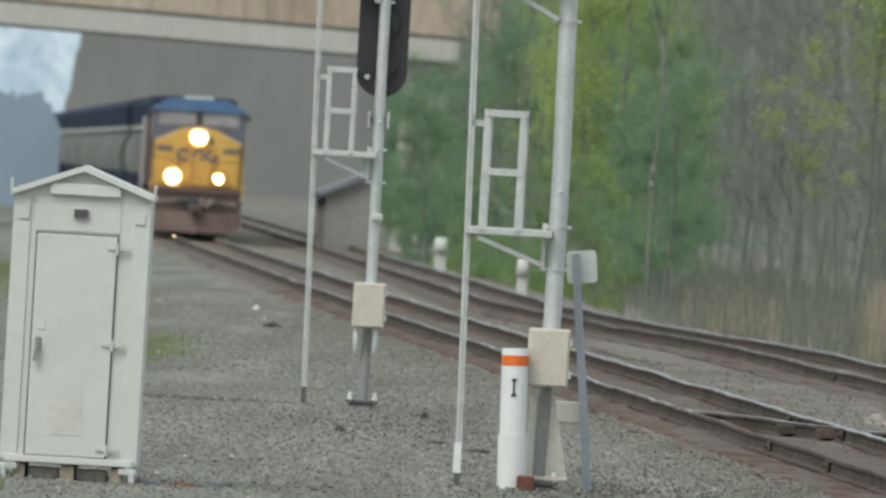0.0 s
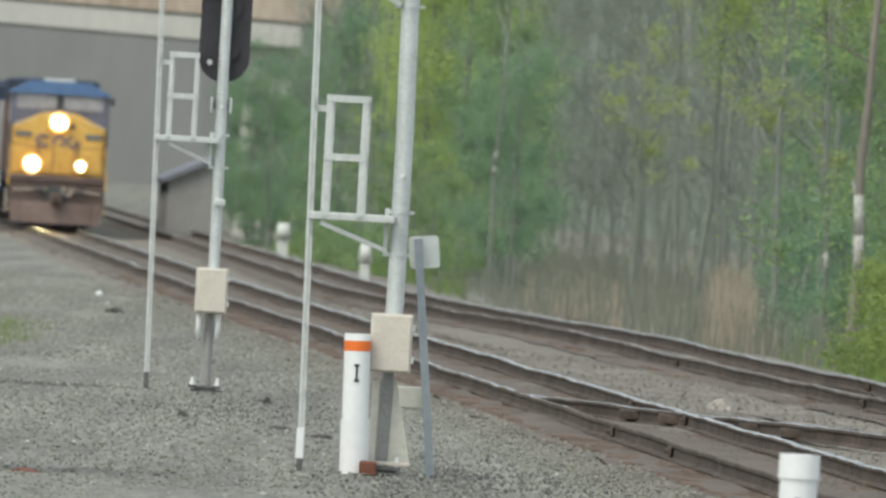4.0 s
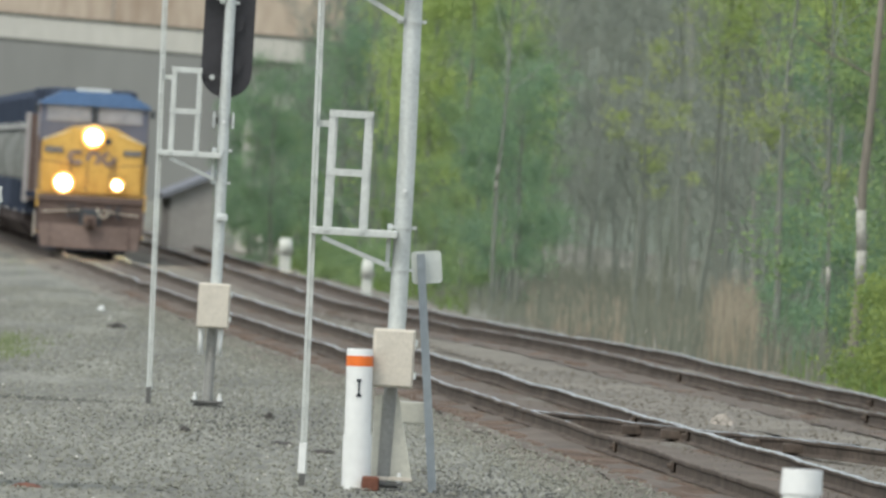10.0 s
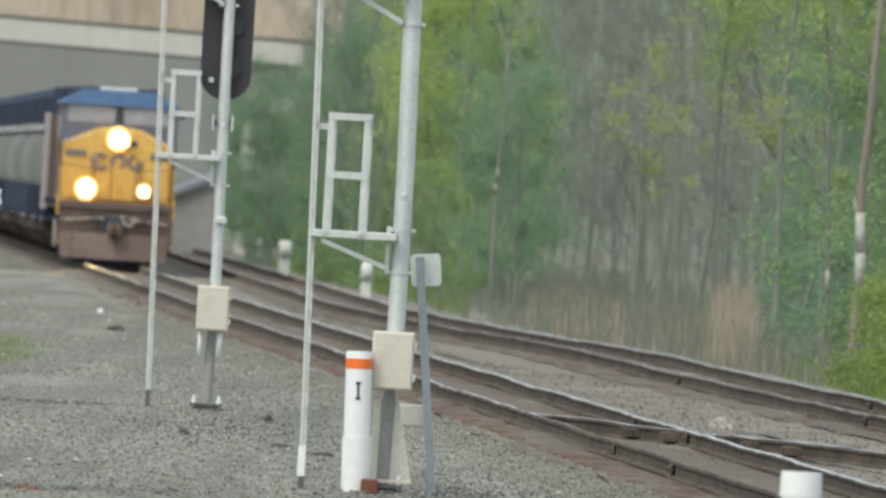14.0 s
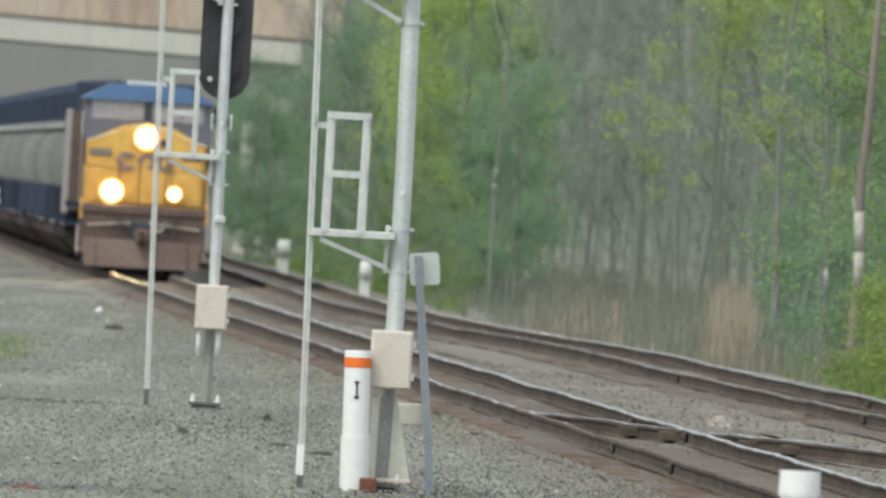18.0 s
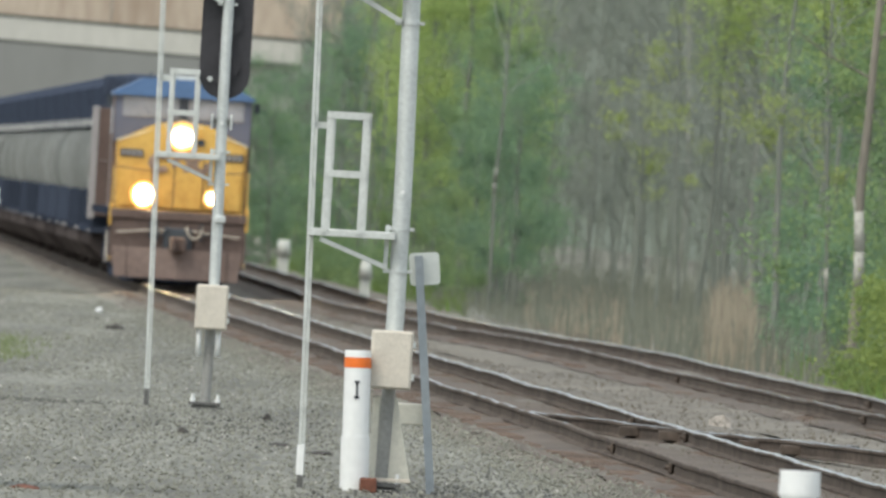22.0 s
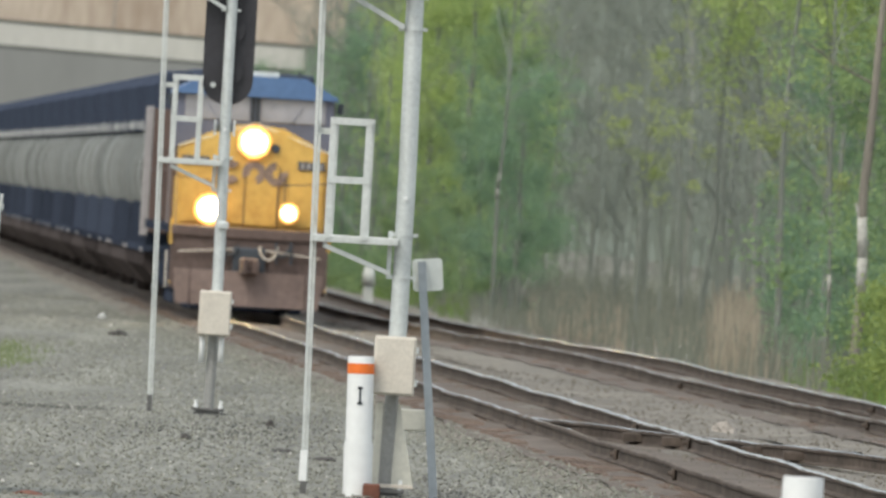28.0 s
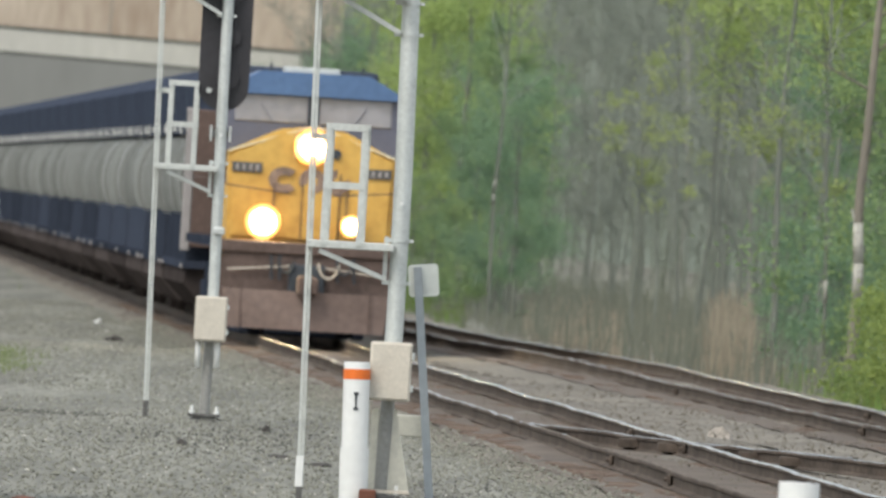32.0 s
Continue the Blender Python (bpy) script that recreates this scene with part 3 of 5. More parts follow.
# ---- marker posts and sign ----
def marker_post(x, d, top, band=True):
    t = thing("marker_post", pose(x, d, 0, 0, -1.5 if band else 0, 0), "white plastic cable marker post with orange band" if band else "white plastic cable marker post with wide cap", "marker post", "white cable marker posts")
    low = top * 0.385
    part("lower_tube", rod(fresh(), (0, 0, 0), (0, 0, low), 0.132, 0.134, seg=28), WHITE, t, smooth=False)
    part("upper_tube", rod(fresh(), (0, 0, low), (0, 0, top - 0.16), 0.122, seg=28), WHITE, t, smooth=False)
    if band:
        part("band", rod(fresh(), (0, 0, top - 0.16), (0, 0, top - 0.065), 0.124, seg=28), ORANGE, t, "orange band")
        part("cap", rod(fresh(), (0, 0, top - 0.065), (0, 0, top), 0.124, 0.118, seg=28), WHITE, t)
    else:
        part("cap", rod(fresh(), (0, 0, top - 0.16), (0, 0, top), 0.134, 0.130, seg=28), WHITE, t)
    mark = fresh()
    z = top - 0.36
    box(mark, 0.0, -0.124, z, 0.018, 0.012, 0.15)
    box(mark, 0.0, -0.124, z + 0.07, 0.045, 0.012, 0.022)
    box(mark, 0.0, -0.124, z - 0.07, 0.045, 0.012, 0.022)
    part("marking", mark, INK, t, "dark upright marking")
    return t


marker_post(-0.67, 176.6, 1.29)
marker_post(2.38, 123.0, 1.16, band=False)


def trackside_sign(x, d):
    t = thing("trackside_sign", pose(x, d, 0, 0, -6.2, 0), "small pale metal sign on a leaning grey post", "sign")
    part("post", bar(fresh(), (0, 0, -0.05), (0, 0, 2.2), 0.075, 0.05), SIGN_POST, t)
    bm = fresh()
    round_off = []
    for cx, cz, k0 in ((0.155, 2.19, 0), (-0.055, 2.19, 1), (-0.055, 1.96, 2), (0.155, 1.96, 3)):
        round_off += [(cx + 0.035 * math.cos(u), cz + 0.035 * math.sin(u)) for u in [math.pi / 2 * (k0 + q / 3) for q in range(4)]]
    prism(bm, round_off, 0.035, 0.043)
    part("plate", bm, SIGN_BACK, t, "plain rounded sign plate seen from behind")
    return t


trackside_sign(0.034, 177.5)


STUB = material("weathered_white_paint", (0.56, 0.58, 0.53), 0.7, vary=0.15, grain=8, stain=2)


def trackside_stub(x, d, h, w):
    t = thing("trackside_post", pose(x, d, -0.05), "short white post beside the second track", "post", "white posts beyond the tracks")
    part("shaft", box(fresh(), 0, 0, h * 0.35, w * 0.72, w * 0.6, h * 0.72, 0.03), STUB, t)
    part("head", rod(fresh(), (0, 0, h * 0.62), (0, 0, h), w * 0.5, w * 0.36, seg=12), STUB, t, smooth=True)
    return t


trackside_stub(-4.33, 530, 1.14, 0.44)
trackside_stub(-1.67, 434, 1.10, 0.32)


def hut():
    """A low trackside hut half hidden at the foot of the bridge end."""
    t = thing("trackside_hut", pose(-8.45, 640, -0.1, 0, 0, 8), "low grey hut with sloping haze-paled blue roof beside the tracks", "hut")
    part("wall", prism(fresh(), [(-0.7, 0), (0.75, 0), (0.75, 2.7), (-0.7, 2.05)], 0.0, 2.4), HUT_WALL, t)
    part("roof", prism(fresh(), [(-0.95, 1.92), (0.95, 2.78), (0.95, 2.95), (-0.95, 2.09)], -0.25, 2.6), HUT_ROOF, t, "sloping blue roof with haze in its colour")
    return t


hut()


def lump(name, label, category, x, d, wide, high, mat, seed):
    """A single clod, stone or scrap lying on the ground."""
    bm = fresh()
    bmesh.ops.create_icosphere(bm, subdivisions=2, radius=1.0)
    for v in bm.verts:
        k = 1 + 0.45 * noise.noise(v.co * 1.7 + Vector((seed, 0, 0)))
        v.co = Vector((v.co.x * wide * k, v.co.y * wide * 1.4 * k, max(-0.02, v.co.z * high * k)))
    ob = solid(name, bm, mat, label, category)
    ob.matrix_basis = pose(x, d, 0.0)
    return ob


for seed, (x, d, wide, high) in enumerate(((-1.90, 222.5, 0.06, 0.09), (-2.68, 208.3, 0.06, 0.06), (-1.56, 202.3, 0.12, 0.045), (-1.11, 197.9, 0.14, 0.045), (-5.57, 334.5, 0.16, 0.09))):
    lump("dark_clod", "dark clod of earth lying on the gravel", "clod", x, d, wide, high, CLOD, seed + 3)
lump("rusty_scrap", "flat rust-red scrap lying on the gravel", "scrap", -3.50, 167.2, 0.13, 0.04, RUST, 11)
lump("white_litter", "small scrap of white litter on the gravel", "litter", -6.56, 373.3, 0.08, 0.09, WHITE, 12)
lump("white_litter", "small scrap of white litter between the tracks", "litter", 2.37, 293.0, 0.05, 0.12, WHITE, 13)
lump("rubble_lump", "pale lump of rubble between the two tracks", "rubble", 3.62, 240.0, 0.17, 0.20, CLAY, 14)


# ---- equipment shed ----
def shed():
    t = thing("equipment_shed", pose(-4.49, 167.0, 0.0, 0, 0, 0.5), "pale grey metal equipment shed with closed door on timber skids", "shed")
    w, deep, z0, eave, peak = 0.597, 1.9, 0.15, 2.47, 2.68
    bm = fresh()
    prism(bm, [(-w, z0), (w, z0), (w, eave), (0, peak), (-w, eave)], 0, deep)
    part("body", bm, SHED, t)
    for s in (-1, 1):
        bm = fresh()
        prism(bm, [(0, peak + 0.005), (s * (w + 0.02), eave - 0.012), (s * (w + 0.02), eave + 0.035), (0, peak + 0.06)], -0.09, deep + 0.08)
        part("roof_panel", bm, SHED_TRIM, t)
        part("corner_post", box(fresh(), s * (w - 0.075), -0.006, (z0 + eave) / 2, 0.15, 0.022, eave - z0 - 0.02, 0.004), SHED, t)
        part("corner_plate", box(fresh(), s * (w - 0.09), -0.028, 2.30, 0.09, 0.01, 0.10, 0.003), SHED, t, "small pale plate")
        part("lifting_lug", rod(fresh(), (s * (w + 0.02), -0.05, eave - 0.02), (s * (w + 0.03), -0.05, eave + 0.13), 0.014, seg=6), GALV, t)
        part("skid", box(fresh(), s * 0.42, deep / 2, 0.06, 0.10, deep, 0.13, 0.01), WOOD, t)
    part("floor_sill", box(fresh(), 0, -0.02, z0 + 0.02, 1.12, 0.06, 0.06, 0.006), SHED_TRIM, t)
    part("skid", box(fresh(), 0.0, deep / 2, 0.06, 0.12, deep, 0.13, 0.01), WOOD, t)
    for x in (-0.21, 0.21):
        part("footing_block", box(fresh(), x, 0.25, 0.05, 0.27, 0.3, 0.10, 0.015), CLAY, t, "pale block between the skids")
    part("skid_plate", box(fresh(), 0.0, -0.01, 0.145, 0.92, 0.03, 0.02), RUST, t, "rusty sill strip")
    part("door_recess", box(fresh(), -0.03, -0.004, 1.17, 0.72, 0.012, 1.95), GAP, t, "dark door gap")
    door = part("door", box(fresh(), -0.03, -0.02, 1.17, 0.695, 0.034, 1.925, 0.006), SHED, t, "closed pale grey door")
    lever = part("handle", box(fresh(), -0.32, -0.05, 1.17, 0.05, 0.03, 0.13, 0.012), POST_DARK, door, "dark lever handle")
    part("lever", bar(fresh(), (-0.32, -0.085, 1.18), (-0.34, -0.09, 1.02), 0.03, 0.03), POST_DARK, lever)
    part("lock_plate", box(fresh(), -0.30, -0.04, 1.34, 0.07, 0.01, 0.09, 0.004), SHED_TRIM, door)
    part("scuff_panel", box(fresh(), -0.05, -0.0385, 0.60, 0.30, 0.004, 0.42), SCUFF, door, "faded scuffed patch")
    for z in (2.03, 1.19, 0.28):
        bm = fresh()
        box(bm, 0.335, -0.045, z, 0.20, 0.014, 0.035, 0.004)
        rod(bm, (0.325, -0.052, z - 0.05), (0.325, -0.052, z + 0.05), 0.014, seg=8)
        part("hinge", bm, ALU, door, "bright strap hinge")
    part("transom", box(fresh(), -0.03, -0.004, 2.30, 0.74, 0.010, 0.28, 0.003), SHED, t)
    vent = part("vent", box(fresh(), -0.01, -0.03, 2.318, 0.135, 0.014, 0.085, 0.004), ALU, t, "small louvred vent")
    for k in range(4):
        part("louvre", box(fresh(), -0.01, -0.042, 2.288 + 0.02 * k, 0.12, 0.012, 0.016), GAP, vent)
    part("header_panel", box(fresh(), 0.02, -0.035, 2.525, 0.61, 0.05, 0.10, 0.006), SHED_TRIM, t, "white drip panel")
    for s in (-1, 1):
        bm = box(fresh(), s * 0.52, -0.05, 0.10, 0.16, 0.03, 0.05, 0.005)
        box(bm, s * 0.56, -0.05, 0.05, 0.05, 0.05, 0.12, 0.005)
        part("tie_down", bm, GALV, t)
    return t


shed()


# ---- train ----
SPEED = 9.533
START = 631.2


def on_track(d):
    """The pose of a vehicle whose front stands at the distance d."""
    slope = (track_one(d + 9) - track_one(d - 9)) / 18
    return pose(track_one(d), d, RAIL_Z, 0, 0, math.degrees(math.atan(-slope)))


def locomotive():
    t = thing("locomotive", on_track(START), "diesel locomotive with yellow nose and blue cab roof, lights on", "locomotive")
    # nose with its gabled top
    bm = fresh()
    prism(bm, [(-1.40, 1.62), (1.40, 1.62), (1.43, 3.12), (0.55, 3.54), (0, 3.61), (-0.55, 3.54), (-1.43, 3.12)], 0.55, 1.9)
    bmesh.ops.bevel(bm, geom=[e for e in bm.edges if abs(e.verts[0].co.y - 0.55) < 0.01 and abs(e.verts[1].co.y - 0.55) < 0.01], offset=0.08, segments=2, affect="EDGES")
    nose = part("nose", bm, YELLOW, t, "yellow nose", smooth=False)
    for s in (-1, 1):
        part("nose_stripe", bar(fresh(), (s * 0.02, 0.6, 3.615), (s * 1.43, 0.6, 3.125), 0.05, 0.03), CREAM_LINE, nose, "pale stripe along the nose edge")
        part("number_board", box(fresh(), s * 1.10, 0.54, 2.86, 0.52, 0.05, 0.17, 0.01), FOOT_DARK, nose, "dark number board")
        for k in range(4):
            part("numeral_bar", box(fresh(), s * 1.10 - 0.17 + 0.115 * k, 0.512, 2.86, 0.05, 0.01, 0.10), CAR_END, nose)
        part("grab_iron", bar(fresh(), (s * 0.62, 0.50, 2.05), (s * 0.62, 0.50, 2.62), 0.025, 0.025), GRIME, nose)
    part("nose_door", box(fresh(), 0.18, 0.53, 2.25, 0.62, 0.04, 1.15, 0.02), YELLOW, nose)
    for x in (-0.14, 0.50):
        part("door_seam", box(fresh(), x, 0.505, 2.25, 0.02, 0.012, 1.15), GRIME, nose)
    # lettering on the nose as plain curved and slanted shapes
    bm = fresh()
    for x, wide, k0, k1 in ((-0.46, 0.27, 3, 21), (0.02, 0.23, -5, 14), (0.44, 0.22, 6, 25)):
        turns = [math.pi * k / 12 for k in range(k0, k1 + 1)]
        outer = [(x + wide * math.cos(u), 2.68 + 0.22 * math.sin(u)) for u in turns]
        inner = [(x + (wide - 0.15) * math.cos(u), 2.68 + 0.08 * math.sin(u)) for u in reversed(turns)]
        prism(bm, outer + inner, 0.503, 0.523)
    part("nose_emblem", bm, LOGO, nose, "faded blue emblem shapes")
    # cab
    bm = fresh()
    prism(bm, [(-1.52, 1.62), (1.52, 1.62), (1.52, 4.08), (1.05, 4.3), (-1.05, 4.3), (-1.52, 4.08)], 1.55, 4.6)
    cab = part("cab", bm, CABSIDE, t, "dark weathered cab")
    part("cab_front", box(fresh(), 0, 1.52, 3.63, 3.0, 0.1, 1.08, 0.01), SURROUND, cab, "blue-grey windscreen surround")
    bm = fresh()
    prism(bm, [(-1.56, 4.12), (1.56, 4.12), (1.56, 4.18), (0.92, 4.52), (-0.92, 4.52), (-1.56, 4.18)], 1.35, 4.7)
    roof = part("cab_roof", bm, BLUE, t, "bright blue cab roof")
    part("air_conditioner", box(fresh(), -0.05, 2.2, 4.55, 0.95, 1.0, 0.12, 0.02), ALU, roof, "pale roof unit")
    for x in (-0.75, 0.0, 0.82):
        part("horn" if x == 0 else "antenna", rod(fresh(), (x, 1.9, 4.5), (x, 1.9, 4.66), 0.03, 0.02, seg=8), INK, roof)
    for s in (-1, 1):
        part("windscreen", box(fresh(), s * 0.72, 1.46, 3.88, 1.24, 0.03, 0.46, 0.02), GLASS, cab, "grey reflecting windscreen")
        part("window_post", box(fresh(), s * 0.05, 1.44, 3.88, 0.06, 0.04, 0.5), INK, cab)
        part("wiper", bar(fresh(), (s * 0.7, 1.43, 3.66), (s * 0.9, 1.43, 3.95), 0.014, 0.014), SURROUND, cab)
        side = part("side_window", box(fresh(), s * 1.525, 3.1, 3.55, 0.02, 1.5, 0.6, 0.01), GLASS, cab)
        part("mirror", box(fresh(), s * 1.62, 1.75, 3.98, 0.12, 0.05, 0.22, 0.01), INK, cab)
    # headlights, with glowing discs added behind the lenses for their halo
    part("headlight_housing", box(fresh(), -0.02, 0.50, 3.26, 0.60, 0.12, 0.42, 0.08), CREAM_LINE, nose)
    part("reflector", rod(fresh(), (-0.01, 0.43, 3.26), (-0.01, 0.445, 3.26), 0.31, seg=24), HALO_DISC, nose, "amber glowing disc added as the lamp's halo")
    part("inner_bowl", rod(fresh(), (-0.01, 0.43, 3.26), (-0.01, 0.436, 3.26), 0.245, seg=24), GLOW_DISC, nose, "bright glowing disc added as the lamp's bloom")
    for x in (-0.08, 0.06):
        part("headlight", rod(fresh(), (x, 0.41, 3.26), (x, 0.428, 3.26), 0.13, seg=20), LAMP, nose, "lit headlight")
    part("dark_port", rod(fresh(), (0.40, 0.50, 3.16), (0.40, 0.55, 3.16), 0.085, seg=16), INK, nose)
    for x, lens, halo_r, glow in ((-0.79, 0.17, 0.30, LAMP), (0.71, 0.09, 0.19, DIM_LAMP)):
        part("ditch_light_case", box(fresh(), x, 0.28, 1.95, 0.34, 0.3, 0.34, 0.05), YELLOW, t)
        part("reflector", rod(fresh(), (x, 0.115, 1.95), (x, 0.13, 1.95), halo_r, seg=24), HALO_DISC, t, "amber glowing disc added as the lamp's halo")
        part("inner_bowl", rod(fresh(), (x, 0.106, 1.95), (x, 0.114, 1.95), halo_r * 0.78, seg=24), GLOW_DISC, t, "bright glowing disc added as the lamp's bloom")
        part("ditch_light", rod(fresh(), (x, 0.09, 1.95), (x, 0.112, 1.95), lens, seg=20), glow, t, "lit ditch light")
    # front platform, pilot and coupler
    part("front_platform", box(fresh(), 0, 0.5, 1.52, 3.0, 1.0, 0.2, 0.02), GRIME, t)
    bm = fresh()
    prism(bm, [(-1.50, 1.45), (1.50, 1.45), (1.50, 0.62), (1.30, 0.20), (-1.30, 0.20), (-1.50, 0.62)], 0.06, 0.2)
    pilot = part("pilot", bm, GRIME, t, "grimy brown pilot plate")
    bm = fresh()
    v = [(-1.42, 0.05, 0.80), (0, -0.30, 0.80), (1.42, 0.05, 0.80), (1.36, 0.0, 0.14), (0, -0.42, 0.14), (-1.36, 0.0, 0.14)]
    vs = [bm.verts.new(c) for c in v] + [bm.verts.new((c[0], c[1] + 0.04, c[2])) for c in v]
    for q in ((0, 1, 4, 5), (1, 2, 3, 4), (7, 6, 11, 10), (8, 7, 10, 9), (0, 6, 7, 1), (1, 7, 8, 2), (5, 4, 10, 11), (4, 3, 9, 10), (0, 5, 11, 6), (2, 8, 9, 3)):
        bm.faces.new([vs[i] for i in q])
    part("plow", bm, PILOT, pilot, "dusty snow plow blade")
    for x in (-1.1, -0.75, 0.75, 1.1):
        part("plow_rib", bar(fresh(), (x, -0.10, 0.15), (x, -0.02, 0.79), 0.03, 0.05), GRIME, pilot)
    part("coupler_pocket", box(fresh(), 0, 0.0, 0.98, 0.62, 0.16, 0.56, 0.04), INK, pilot, "dark coupler pocket")
    for x in (-0.62, -0.48, 0.5, 0.78):
        part("air_hose", bar(fresh(), (x, -0.04, 1.40), (x + 0.02, -0.08, 0.98), 0.035, 0.035), INK, pilot)
    bm = fresh()
    box(bm, 0, -0.25, 0.90, 0.34, 0.6, 0.32, 0.04)
    box(bm, -0.10, -0.6, 0.90, 0.12, 0.24, 0.34, 0.04)
    box(bm, 0.14, -0.52, 0.90, 0.10, 0.2, 0.28, 0.03)
    part("coupler", bm, GRIME, pilot, "rusty knuckle coupler")
    for x0, r in ((0.36, 0.17), (-0.36, 0.13), (0.62, 0.12)):
        bm = fresh()
        last = None
        for i in range(13):
            u = math.pi * i / 12
            out = Vector((math.cos(u), 0, -1.5 * math.sin(u)))
            mid = Vector((x0, -0.12, 1.30)) + r * out
            ring = [bm.verts.new(mid + 0.022 * (math.cos(k * math.pi / 3) * out.normalized() + math.sin(k * math.pi / 3) * Vector((0, 1, 0)))) for k in range(6)]
            if last is not None:
                for k in range(6):
                    bm.faces.new((last[k], last[(k + 1) % 6], ring[(k + 1) % 6], ring[k]))
            last = ring
        part("brake_hose", bm, HOSE if x0 > 0.3 and r > 0.15 else INK, pilot, "looped brake hose")
    for s in (-1, 1):
        for k in range(4):
            part("step", box(fresh(), s * 1.36, 0.3, 0.45 + 0.3 * k, 0.26, 0.3, 0.04, 0.005), GRIME, t)
        part("handrail", bar(fresh(), (s * 1.47, 0.08, 0.5), (s * 1.47, 0.08, 2.55), 0.035, 0.035), YELLOW, t, "yellow corner handrail")
        part("step_guard", box(fresh(), s * 1.50, 0.03, 1.50, 0.055, 0.05, 0.5, 0.01), YELLOW, t, "yellow step guard")
        part("grab_iron", bar(fresh(), (s * 1.53, 1.7, 1.10), (s * 1.53, 1.3, 0.42), 0.03, 0.03), HOSE, t, "pale grab iron")
        part("front_railing", bar(fresh(), (s * 0.35, 0.08, 2.45), (s * 1.47, 0.08, 2.55), 0.022, 0.022), GRIME, t)
        part("uncoupling_lever", bar(fresh(), (s * 0.3, -0.02, 1.22), (s * 1.35, -0.02, 1.12), 0.03, 0.03), HOSE, t)
    # hood, walkway, tank and trucks
    part("hood", box(fresh(), 0, 12.6, 3.0, 2.0, 16.0, 2.6, 0.06), CABSIDE, t, "dark weathered engine hood")
    part("hood_roof", box(fresh(), 0, 12.6, 4.38, 2.4, 15.6, 0.46, 0.1), NAVY, t, "dark blue hood roof")
    part("radiator_wing", box(fresh(), 0, 18.6, 4.36, 2.9, 3.6, 0.5, 0.05), NAVY, t)
    part("walkway", box(fresh(), 0, 11.4, 1.55, 3.05, 21.4, 0.16), CAR_DARK, t)
    part("fuel_tank", box(fresh(), 0, 11.2, 0.75, 2.7, 6.6, 0.9, 0.12), CAR_DARK, t)
    for s in (-1, 1):
        for k in range(6):
            part("stanchion", rod(fresh(), (s * 1.48, 4.9 + 3.2 * k, 1.6), (s * 1.48, 4.9 + 3.2 * k, 2.65), 0.011, seg=6), GRIME, t)
        part("side_rail", rod(fresh(), (s * 1.48, 4.9, 2.65), (s * 1.48, 20.9, 2.65), 0.011, seg=6), GRIME, t)
    for y0 in (4.2, 18.4):
        truck = part("truck_frame", box(fresh(), 0, y0, 0.62, 2.5, 4.6, 0.4, 0.05), CAR_DARK, t)
        for k in (-1.9, 0, 1.9):
            # Lowered motor boxes and added side blocks shut light out under the loco.
            part("traction_motor", box(fresh(), 0, y0 + k + 0.2, 0.46, 1.24, 1.2, 0.86, 0.06), CAR_DARK, truck)
            for s in (-1, 1):
                part("brake_rigging", box(fresh(), s * 0.98, y0 + k + 0.1, 0.30, 0.22, 1.5, 0.56, 0.05), CAR_DARK, truck)
            for s in (-1, 1):
                part("wheel", rod(fresh(), (s * 0.68, y0 + k, 0.50), (s * 0.82, y0 + k, 0.50), 0.49, seg=24), CAR_DARK, truck)
    return t


